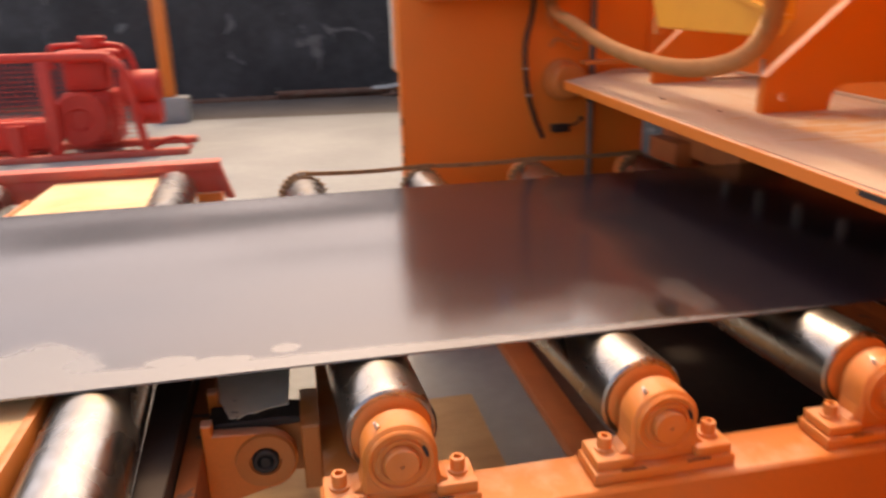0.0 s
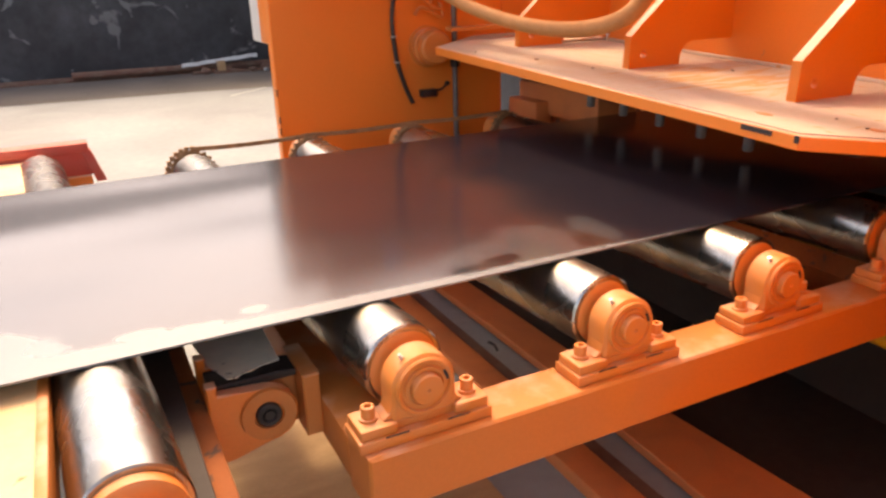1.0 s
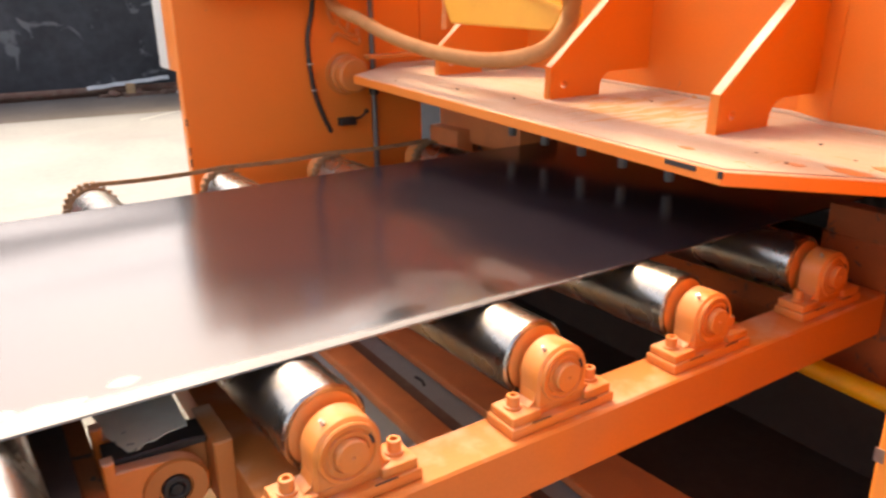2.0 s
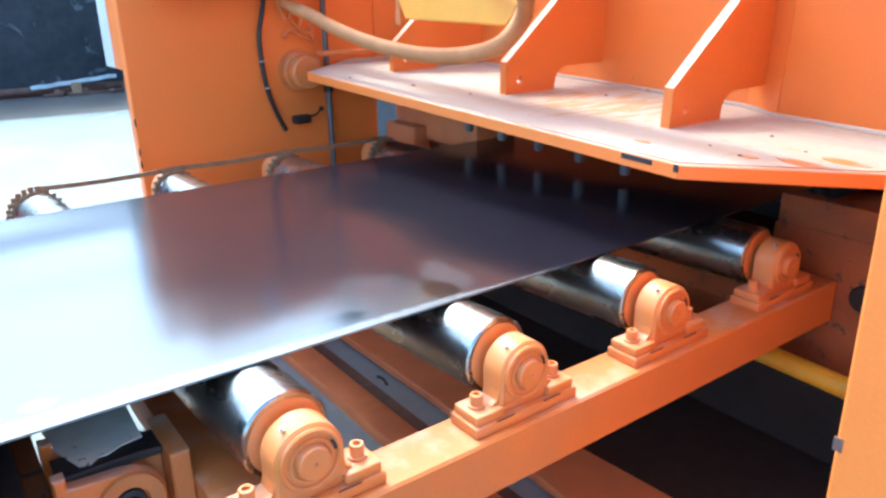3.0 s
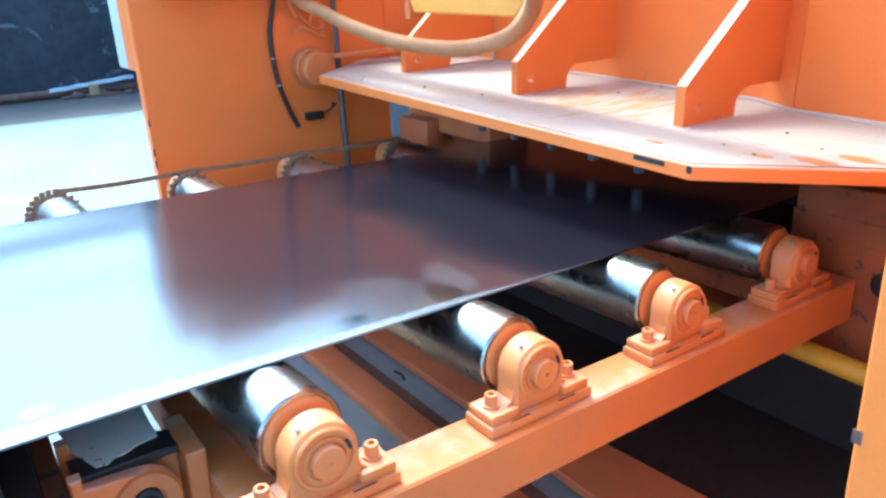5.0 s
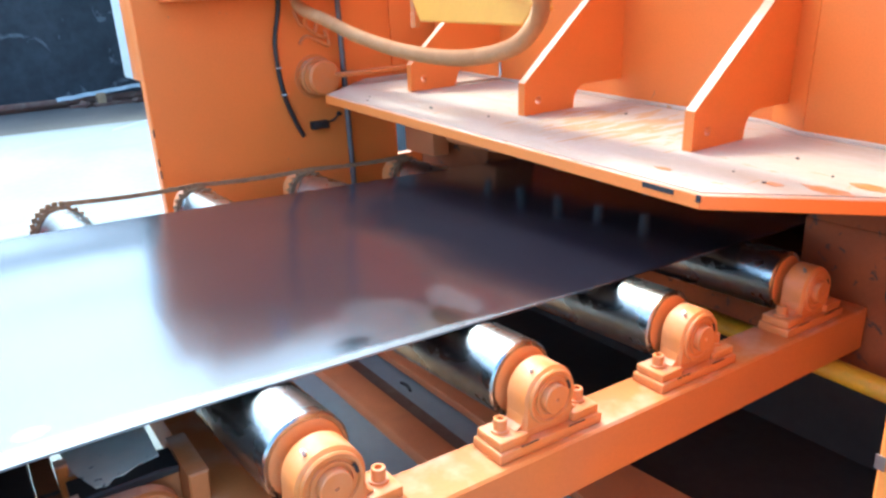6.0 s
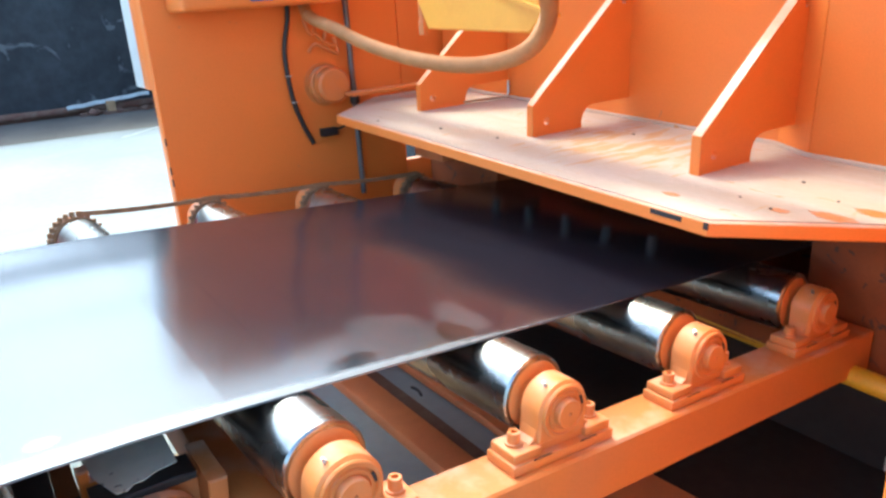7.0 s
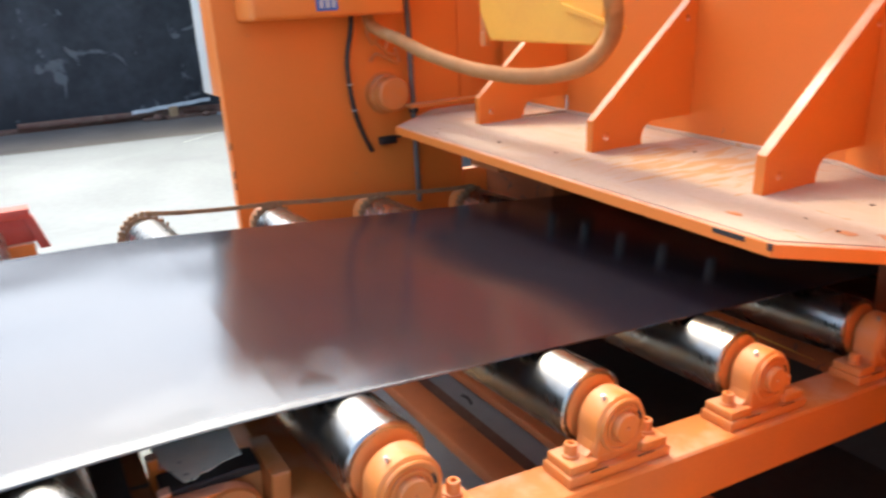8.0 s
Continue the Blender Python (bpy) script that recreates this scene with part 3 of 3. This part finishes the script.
def pillow_meshes():
    base = B()
    box(base, -0.130, 0.130, -0.042, 0.040, -0.0955, -0.074, 0.003)
    box(base, -0.125, -0.056, -0.036, 0.036, -0.0742, -0.054, 0.004)
    box(base, 0.056, 0.125, -0.036, 0.036, -0.0742, -0.054, 0.004)
    box(base, -0.060, 0.060, -0.024, 0.030, -0.0742, -0.058, 0.002)
    body = B()
    pts = [(-0.062, -0.058), (0.062, -0.058)] + [(0.061 * math.cos(a), 0.061 * math.sin(a)) for a in np.linspace(-0.12, math.pi + 0.12, 30)]
    prism(body, pts, "y", -0.030, 0.030, 0.005)
    for sx in (-1, 1):
        prism(body, [(sx * 0.058, -0.054), (sx * 0.078, -0.052), (sx * 0.066, -0.044), (sx * 0.060, -0.022)][::sx], "y", -0.022, 0.022, 0.001)
    cap = B()
    rings(cap, "y", (0, 0, 0), [(-0.028, 0.055), (-0.034, 0.055), (-0.037, 0.0525), (-0.036, 0.047), (-0.032, 0.045), (-0.032, 0.040), (-0.036, 0.039), (-0.036, 0.034), (-0.033, 0.033), (-0.033, 0.0292), (-0.046, 0.0285), (-0.048, 0.0265), (-0.048, 0.0045), (-0.048, 0.0038), (-0.044, 0.003), (-0.044, 0.0)], 36)
    bolt = B()
    rings(bolt, "z", (0, 0, 0), [(-0.028, 0), (-0.028, 0.017), (-0.022, 0.017), (-0.022, 0.0125), (-0.001, 0.0125), (0.0, 0.0115), (0.0, 0.007), (-0.008, 0.007), (-0.008, 0)], 18)
    nip = B()
    rings(nip, "z", (0, 0, 0), [(0.0, 0.004), (0.008, 0.004), (0.009, 0.0025), (0.014, 0.003), (0.014, 0)], 10)
    return [mesh_of(n, b, m, True) for n, b, m in (("foot", base, cast_paint), ("housing", body, cast_paint), ("cover", cap, cast_paint), ("bolt", bolt, cast_paint), ("grease_nipple", nip, bright_steel))]


PM = pillow_meshes()
slot = B()
box(slot, -0.022, 0.022, -0.0426, -0.0418, -0.0745, -0.0712)
slot_me = mesh_of("slot", slot, black_mark)
slit = B()
prism(slit, [(0.0405 * math.cos(e), 0.0405 * math.sin(e)) for e in (-0.22, 0.0, 0.22)] + [(0.0455 * math.cos(e), 0.0455 * math.sin(e)) for e in (0.22, 0.0, -0.22)], "y", -0.0368, -0.0340)
slit_me = mesh_of("cover_slit", slit, black_mark)
spin_me = B()
rings(spin_me, "y", (0, 0, 0), [(0.056, 0.066), (0.052, 0.070), (0.052, 0.076), (0.056, RR), (1.730, RR), (1.733, 0.077), (1.733, 0.0)], 56)
spin_me = mesh_of("barrel", spin_me, roller_steel, True)
rim_me = B()
rings(rim_me, "y", (0, 0, 0), [(0.048, 0.020), (0.048, 0.062), (0.051, 0.069), (0.060, 0.070)], 48)
rings(rim_me, "y", (0, 0, 0), [(-0.03, 0.026), (0.05, 0.026)], 20)
rim_me = mesh_of("end_cap", rim_me, cast_paint, True)
spk = B()
for k in range(22):
    a = 2 * math.pi * k / 22
    prism(spk, [(0.080 * math.cos(a - 0.10), 0.080 * math.sin(a - 0.10)), (0.090 * math.cos(a - 0.035), 0.090 * math.sin(a - 0.035)), (0.090 * math.cos(a + 0.035), 0.090 * math.sin(a + 0.035)), (0.080 * math.cos(a + 0.10), 0.080 * math.sin(a + 0.10))], "y", 1.765, 1.777)
disc(spk, "y", (0, 0, 0), 0.082, 1.762, 1.78, 30)
spk = mesh_of("sprocket", spk, rust, True)

feed_me = B()
rings(feed_me, "y", (0, 0, 0), [(-0.146, 0.066), (-0.146, 0.077), (-0.143, RR), (2.035, RR), (2.038, 0.077), (2.038, 0.0)], 56)
feed_me = mesh_of("barrel", feed_me, roller_steel, True)
feed_cap = B()
rings(feed_cap, "y", (0, 0, 0), [(-0.24, 0.0), (-0.24, 0.026), (-0.175, 0.026), (-0.172, 0.062), (-0.168, 0.070), (-0.146, 0.070)], 48)
feed_cap = mesh_of("end_cap", feed_cap, cast_paint, True)
SPINNERS = []


def roller(parent, at, sprocket=True, barrel=None, cap=None):
    """One steel roller; its own space has the axis along y."""
    r = part("roller", barrel or spin_me, None, parent, "worn shiny steel roller", at)
    part("end_cap", cap or rim_me, None, r, "orange end ring")
    if sprocket:
        part("sprocket", spk, None, r, "rusty chain sprocket")
    SPINNERS.append((r, at))
    return r


def pillow_block(parent, at, far=False):
    p = part("pillow_block", PM[0], None, parent, "orange cast pillow block bearing", at)
    if far:
        p.rotation_euler = (0, 0, math.pi)
    part("housing", PM[1], None, p)
    part("cover", PM[2], None, p, "ringed bearing cover")
    for a in (-0.35,):
        part("cover_slit", slit_me, None, p, "dark slit in the bearing cover").rotation_euler = (0, a, 0)
    for x in (-0.098, 0.098):
        part("bolt", PM[3], None, p, "socket head bolt", (x, 0, -0.027))
    nip = part("grease_nipple", PM[4], None, p, "", (-0.030, -0.01, 0.050))
    nip.rotation_euler = (0, radians(-30), 0)
    for x in (-0.06, 0.06):
        part("slot", slot_me, None, p, "", (x, 0, 0))
    return p


for x in STANDS:
    roller(table, (x - HX, 0, RZ - HZ))
    pillow_block(table, (x - HX, 0, RZ - 0.001 - HZ))
    pillow_block(table, (x - HX + FAR, 1.85, RZ - 0.001 - HZ), True)


def chain(parent, x0, x1, z, off):
    """Roller chain from sprocket to sprocket: side plates joined into one strand."""
    bm = B()
    n = int((x1 - x0) / 0.019)
    sag = 0.007
    for k in range(n):
        t = k / n
        x = x0 + (x1 - x0) * t
        zz = z - sag * 4 * t * (1 - t)
        s = 0.006 if k % 2 else 0.003
        box(bm, x, x + 0.022, 1.771 - s - 0.002, 1.771 - s, zz - 0.008, zz + 0.006)
        box(bm, x, x + 0.022, 1.771 + s, 1.771 + s + 0.002, zz - 0.008, zz + 0.006)
        box(bm, x + 0.006, x + 0.014, 1.771 - s, 1.771 + s, zz - 0.005, zz + 0.003)
    return part("drive_chain", bm, rust, parent, "rusty roller chain", off, smooth=False)


for k in range(3):
    chain(table, FAR + STANDS[k], FAR + STANDS[k + 1], RZ + 0.090, TO)
bm = B()
for k in range(14):
    a = math.radians(85 + k * 13)
    c = (FAR + STANDS[0] + 0.092 * math.cos(a), RZ + 0.092 * math.sin(a))
    box(bm, c[0] - 0.008, c[0] + 0.008, 1.763, 1.780, c[1] - 0.008, c[1] + 0.008)
part("chain_wrap", bm, rust, table, "rusty chain wrapped round the end sprocket", TO)
# hinge eyes on the table side
for y in (0.262, 1.50):
    bm = B()
    prism(bm, [(-0.13, 0.635), (-0.13, 0.772), (-0.165, 0.772), (-0.165, 0.635)], "y", y - 0.06, y + 0.09, 0.003)
    prism(bm, [(-0.165, 0.64), (-0.165, 0.765), (-0.235, 0.755)] + [(-0.235 + 0.055 * math.cos(a), 0.70 + 0.055 * math.sin(a)) for a in np.linspace(math.pi * 0.6, math.pi * 1.5, 10)], "y", y, y + 0.06, 0.003)
    part("hinge_eye", bm, paint_dusty, table, "orange hinge eye plate", TO)

# base beams under the table
base_frame = thing("base_frame", "low orange steel base beams on the floor under the roller table", "base")
bm = B()
box(bm, 0.705, 0.822, -0.55, 2.1, 0.0, 0.05, 0.004)
part("base_beam", bm, paint_plain, base_frame, "dusty orange base beam")
bm = B()
prism(bm, [(0.985, 2.1), (0.995, 1.0), (0.945, -0.55), (1.29, -0.55), (1.16, 1.0), (1.14, 2.1)], "z", 0.014, 0.05, 0.003)
part("base_plate", bm, paint_plain, base_frame, "wide dusty orange base plate")
bm = B()
box(bm, 0.822, 0.905, -0.55, 2.1, 0.0, 0.006)
solid("dirt_strip", bm, brownrust, "brown strip of packed dirt beside the base beam", "dirt", smooth=False)
# added sheet that makes the floor below the rollers near-black
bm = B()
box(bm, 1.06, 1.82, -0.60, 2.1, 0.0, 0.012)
solid("black_floor_sheet", bm, floor_dark, "near-black sheet on the floor below the rollers", "mat", smooth=False)
bm = B()
box(bm, -0.62, 0.48, 0.35, 1.55, 0.0, 0.018, 0.004)
solid("floor_board", bm, ply, "dusty tan board lying on the concrete", "board")
bm = B()
tube(bm, [(0.945, 1.33, 0.006), (0.955, 1.37, 0.008), (0.95, 1.41, 0.006)], 0.006, 6, steps=3)
solid("rubber_scrap", bm, rubber, "little black rubber scrap on the concrete", "scrap")

# ---- fixed table that brings the sheet ----
feed = thing("feed_roller_table", "fixed roller table with pale cover sheets and a red side rail", "conveyor")
for k in range(1, 6):
    x = -0.50 - 0.685 * (k - 1)
    roller(feed, (x, 0.0, RZ), False, feed_me, feed_cap)
    p = pillow_block(feed, (x, -0.24, RZ - 0.001))
    bm = B()
    box(bm, x - 0.58, x - 0.105, -0.18, 2.09, 0.865, 0.880, 0.002)
    part("cover_sheet", bm, cover_mat, feed, "pale dusty cover sheet between rollers")
    bm = B()
    box(bm, x - 0.105, x - 0.088, -0.18, 1.80, 0.80, 0.885, 0.002)
    box(bm, x - 0.60, x - 0.583, -0.18, 1.80, 0.80, 0.885, 0.002)
    part("sheet_edge", bm, paint_dusty, feed, "orange edge strip")
bm = B()
prism(bm, [(-3.7, 0.60), (-0.42, 0.60), (-0.42, 0.74), (-3.7, 0.74)], "y", -0.30, -0.18, 0.005)
part("side_beam", bm, paint_dusty, feed, "dusty orange box beam")
bm = B()
box(bm, -3.7, -0.445, 2.085, 2.17, 0.892, 0.928, 0.004)
box(bm, -3.7, -0.445, 2.10, 2.115, 0.80, 0.892, 0.003)
part("red_rail", bm, red_dust, feed, "faded red side rail")
bm = B()
prism(bm, [(-0.475, 0.90), (-0.44, 0.90), (-0.40, 0.77), (-0.435, 0.77)], "y", 2.09, 2.13, 0.003)
part("rail_bracket", bm, red_dust, feed, "red end bracket")
for x in (-0.50, -1.9, -3.4):
    for y in (-0.24, 2.12):
        bm = B()
        box(bm, x - 0.05, x + 0.05, y - 0.05, y + 0.05, 0, 0.60 if y < 1 else 0.80, 0.003)
        part("leg", bm, paint, feed)
bm = B()
box(bm, -0.381, -0.345, -0.17, 1.95, 0.56, 0.74, 0.003)
part("end_channel", bm, grimy, feed, "grimy orange end channel")
bm = B()
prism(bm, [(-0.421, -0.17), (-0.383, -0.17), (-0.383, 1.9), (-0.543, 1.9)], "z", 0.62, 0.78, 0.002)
part("scraper_bar", bm, floor_dark, feed, "near-black bar beside the roller")
for y in (0.215, 0.34):
    bm = B()
    prism(bm, [(-0.345, 0.62), (-0.345, 0.79), (-0.325, 0.79), (-0.325, 0.768), (-0.235, 0.760)] + [(-0.235 + 0.06 * math.cos(a), 0.70 + 0.06 * math.sin(a)) for a in np.linspace(math.pi / 2, -math.pi / 2, 10)] + [(-0.31, 0.62)], "y", y, y + 0.028, 0.003)
    part("hinge_lug", bm, paint, feed, "orange hinge lug plate")
bm = B()
prism(bm, [(-0.335, 0.755), (-0.165, 0.755), (-0.165, 0.768), (-0.20, 0.773), (-0.335, 0.773)], "y", 0.245, 0.318, 0.003)
part("grease_saddle", bm, dark_steel, feed, "black greasy saddle over the hinge")
bm = B()
rings(bm, "y", (-0.235, 0, 0.705), [(0.204, 0), (0.204, 0.010), (0.208, 0.012), (0.204, 0.016), (0.204, 0.022), (0.207, 0.025), (0.40, 0.025), (0.40, 0)], 24)
part("hinge_pin", bm, dark_steel, feed, "dark greased hinge pin")
bm = B()
rings(bm, "y", (-0.235, 0, 0.705), [(0.216, 0.056), (0.207, 0.054), (0.207, 0.030), (0.216, 0.028)], 28)
part("pin_ring", bm, paint_dusty, feed, "greasy ring round the pin")
bm = B()
prism(bm, [(-0.335, 0.50), (-0.333, 0.44), (-0.320, 0.33), (-0.297, 0.262), (-0.279, 0.257), (-0.265, 0.272), (-0.25, 0.270), (-0.225, 0.284), (-0.187, 0.290), (-0.181, 0.50)], "z", 0.7735, 0.7750)
scrap_sheet = solid("scrap_sheet", bm, card_mat, "cream coloured torn scrap sheet lying over the hinge", "sheet", smooth=False)

# ---- moving steel sheet, in sections that follow its bend ----
sheet = thing("steel_sheet", "long dark steel sheet with a pale edge, lying on rollers", "sheet")
TOP, THICK, Y0, Y1 = 0.9135, 0.004, 0.172, 1.45
CUTS = [-3.6, -1.5] + [round(-1.3 + 0.14 * k, 3) for k in range(17)] + [2.9]
SECTIONS = []
for a, b in zip(CUTS, CUTS[1:]):
    bm = B()
    box(bm, a, b, Y0, Y1, -THICK, 0.0)
    SECTIONS.append((part("sheet_section", bm, sheet_mat, sheet, "", (0, 0, TOP), smooth=False), a, b))

# ---- yard things ----
post = thing("steel_post", "orange painted steel post on a concrete footing", "post", (-1.86, 10.45, 0))
bm = B()
box(bm, -0.10, 0.07, -0.08, 0.08, 0.36, 2.6, 0.01)
part("shaft", bm, paint, post, "orange box section")
bm = B()
box(bm, -0.22, 0.24, -0.2, 0.2, 0.0, 0.36, 0.02)
part("footing", bm, concrete, post, "rough grey concrete footing")

eng = thing("red_engine", "red engine unit behind a rounded mesh guard on skids", "engine", (-2.57, 7.66, 0))
bm = B()
tube(bm, [(-1.6, 0, 0.0), (-1.6, 0, 0.95), (-1.55, 0, 1.05), (-1.2, 0, 1.10), (0.35, 0, 1.10), (0.55, 0, 1.06), (0.68, 0, 0.92), (0.74, 0, 0.55), (0.80, 0, 0.02)], 0.05, 12, steps=5)
part("guard_frame", bm, red_paint, eng, "bent red tube frame")
bm = B()
box(bm, -0.19, -0.06, -0.03, 0.03, 0.02, 1.08, 0.008)
part("guard_bar", bm, red_paint, eng)
bm = B()
for k in range(20):
    z = 0.06 + k * 0.05
    xr = 0.76 - (0.10 if z > 0.9 else 0.04 * z)
    box(bm, -1.58, xr, -0.004, 0.004, z, z + 0.005)
for k in range(46):
    x = -1.56 + k * 0.05
    box(bm, x, x + 0.004, -0.004, 0.004, 0.04, 1.07 if x < 0.5 else 0.9)
part("mesh_guard", bm, red_paint, eng, "red wire mesh", smooth=False)
bm = B()
rings(bm, "y", (0.13, 0.12, 0.42), [(0.0, 0.0), (0.0, 0.10), (-0.03, 0.13), (-0.03, 0.27), (0.0, 0.30), (0.10, 0.30), (0.10, 0.0)], 36)
part("flywheel", bm, red_paint, eng, "round red pulley wheel")
bm = B()
box(bm, -0.1, 0.45, 0.35, 0.9, 0.10, 0.70, 0.06, 3)
box(bm, -0.05, 0.40, 0.40, 0.8, 0.70, 1.06, 0.05, 3)
part("engine_block", bm, red_paint, eng, "red engine block")
bm = B()
box(bm, -1.4, -0.3, 0.4, 0.8, 0.06, 0.40, 0.05, 3)
part("sump", bm, red_paint, eng, "low red housing")
bm = B()
disc(bm, "x", (0.85, 0.4, 0.72), 0.20, -0.3, 0.12, 28)
part("cylinder", bm, red_paint, eng, "red finned cylinder")
bm = B()
disc(bm, "x", (0.95, 0.35, 0.45), 0.14, -0.3, 0.02, 24)
part("motor", bm, red_paint, eng, "small red motor")
bm = B()
box(bm, -0.05, 0.62, 0.2, 0.7, 1.02, 1.16, 0.05, 3)
disc(bm, "z", (0.30, 0.45, 0), 0.14, 1.16, 1.30, 24)
tube(bm, [(-0.15, 0.4, 0.95), (-0.12, 0.4, 1.17), (0.0, 0.4, 1.20), (0.5, 0.4, 1.20), (0.66, 0.4, 1.12), (0.72, 0.4, 0.9)], 0.035, 10, steps=5)
part("head_cover", bm, red_paint, eng, "red head cover with a bent pipe")
bm = B()
tube(bm, [(0.80, 0.2, 0.05), (1.05, 0.2, 0.16), (1.20, 0.2, 0.12), (1.24, 0.2, 0.02)], 0.025, 8, steps=5)
part("outlet_pipe", bm, red_paint, eng)
bm = B()
box(bm, -1.8, 1.25, -0.06, 0.06, 0.0, 0.07, 0.01)
box(bm, -1.8, 1.25, 0.75, 0.9, 0.0, 0.07, 0.01)
part("skid", bm, red_dust, eng, "red skid rails")
bm = B()
disc(bm, "z", (-0.52, 0.06, 0), 0.09, 0.05, 0.40, 20)
part("filter_can", bm, red_paint, eng)

# thin pale strip laid as a line across the concrete
bm = B()
for k in range(9):
    x = 1.50 + 0.07 * k
    prism(bm, [(x, 9.43 + 0.061 * k), (x + 0.068, 9.49 + 0.061 * k), (x + 0.068, 9.53 + 0.061 * k), (x, 9.47 + 0.061 * k)], "z", 0.0, 0.003)
solid("pale_line", bm, grey_box_mat, "faint pale line on the concrete", "line", smooth=False)
bm = B()
box(bm, 1.86, 1.99, 12.16, 12.26, 0.0, 0.21, 0.008)
solid("wood_offcut", bm, ply, "upright tan wood offcut among the rubbish", "wood")

# rubbish along the wall foot
random.seed(5)
bm = B()
tube(bm, [(-0.4, 12.55, 0.10), (1.2, 12.5, 0.10), (3.4, 12.55, 0.08)], 0.06, 10, steps=3)
solid("rusty_pipe", bm, brownrust, "long rusty pipe lying at the foot of the wall", "pipe")
bm = B()
prev = None
for k in range(27):
    x = 1.3 + k * 0.05
    y, z = 12.45 + 0.012 * math.sin(k * 1.1), 0.12 + 0.004 * k + 0.005 * math.sin(k * 0.9)
    row = [bm.verts.new((x, y - 0.05, z)), bm.verts.new((x, y - 0.02, z + 0.06)), bm.verts.new((x, y + 0.03, z + 0.05)), bm.verts.new((x, y + 0.03, z))]
    if prev:
        for q in range(4):
            bm.faces.new((prev[q], prev[(q + 1) % 4], row[(q + 1) % 4], row[q]))
    prev = row
solid("foil_strip", bm, grey_box_mat, "crumpled silver foil strip on the rubbish", "foil", smooth=False)
for k in range(9):
    bm = B()
    x = random.uniform(1.6, 3.4)
    y = random.uniform(12.0, 12.5)
    s = random.uniform(0.05, 0.13)
    res = bmesh.ops.create_icosphere(bm, subdivisions=2, radius=s)
    for v in res["verts"]:
        v.co = v.co * (0.75 + 0.5 * noise.noise(v.co * 9 + Vector((k, 0, 0)))) * 1.0
        v.co.z *= 0.6
    zmin = min(v.co.z for v in bm.verts)
    bmesh.ops.translate(bm, verts=bm.verts, vec=(x, y, -zmin))
    solid("rubble_stone", bm, concrete if k % 2 else brownrust, "rough broken lump of rubble by the wall", "stone", group="rubble at the wall foot", smooth=False)
for k in range(4):
    bm = B()
    x = 1.9 + 0.35 * k
    box(bm, -0.45, 0.45, -0.05, 0.05, 0, 0.05, 0.006)
    bmesh.ops.rotate(bm, verts=bm.verts, cent=(0, 0, 0), matrix=Matrix.Rotation(0.3 * math.sin(3 * k), 3, "Z"))
    bmesh.ops.translate(bm, verts=bm.verts, vec=(x, 12.25 + 0.09 * math.cos(2 * k), 0.001 + 0.0 * k))
    solid("scrap_plank", bm, brownrust, "weathered brown plank lying by the wall", "plank", group="planks at the wall foot")

# ---- what moves ----
SLIDE = [(0.0, 0.0), (0.5, -0.027), (1.0, -0.051), (1.5, -0.078), (2.0, -0.106), (2.5, -0.132), (3.0, -0.158), (3.4, -0.176), (4.0, -0.179), (5.5, -0.183), (6.5, -0.190),
         (6.9, -0.195), (7.1, -0.212), (7.3, -0.265), (7.5, -0.35), (7.75, -0.485), (8.0, -0.64)]
TILT_ROWS = [(0.0, 0.0), (4.2, 0.0), (4.6, 0.006), (5.0, 0.019), (5.5, 0.035), (6.0, 0.046), (6.5, 0.062), (7.0, 0.079), (7.5, 0.099), (7.75, 0.097), (8.0, 0.089)]
DROP_ROWS = [(0.0, 0.0), (4.2, 0.0), (4.6, 0.010), (5.0, 0.028), (5.5, 0.053), (6.0, 0.069), (6.5, 0.096), (7.0, 0.121), (7.5, 0.150), (7.75, 0.146), (8.0, 0.133)]


def at_time(rows, t):
    return float(np.interp(t, [r[0] for r in rows], [r[1] for r in rows]))


def sheet_height(x, tilt):
    """Height of the sheet's upper side over the yard, given how far the table is tilted."""
    x0, x1 = -1.25, -0.05
    line = TOP - tilt * (x - HX)
    if x >= x1:
        return line
    if x <= x0:
        return TOP
    u = (x - x0) / (x1 - x0)
    end = TOP - tilt * (x1 - HX)
    # cubic from flat to the tilted line
    h01 = u * u * (3 - 2 * u)
    h11 = u * u * (u - 1)
    return TOP + (end - TOP) * h01 + (-tilt) * (x1 - x0) * h11


def motions():
    times = [round(0.1 * k, 1) for k in range(81)]
    walk(table, [(t, pose(HX, 0, HZ, 0, math.degrees(a), 0)) for t, a in TILT_ROWS])
    walk(beam, [(t, pose(BEAM_AT[0], BEAM_AT[1], BEAM_AT[2] - d, 2.1, 0, 0)) for t, d in DROP_ROWS])
    for r, at in SPINNERS:
        walk(r, [(t, pose(*at, 0, math.degrees(at_time(SLIDE, t) / RR), SKEW)) for t in times])
    for ob, a, b in SECTIONS:
        rows = []
        for t in times:
            d, tilt = at_time(SLIDE, t), at_time(TILT_ROWS, t)
            za, zb = sheet_height(a + d, tilt), sheet_height(b + d, tilt)
            ang = math.atan2(za - zb, b - a)
            # the section turns about its own first edge
            rows.append((t, Matrix.Translation((a + d, 0, za)) @ pose(0, 0, 0, 0, math.degrees(ang), 0) @ Matrix.Translation((-a, 0, 0))))
        walk(ob, rows)


motions()
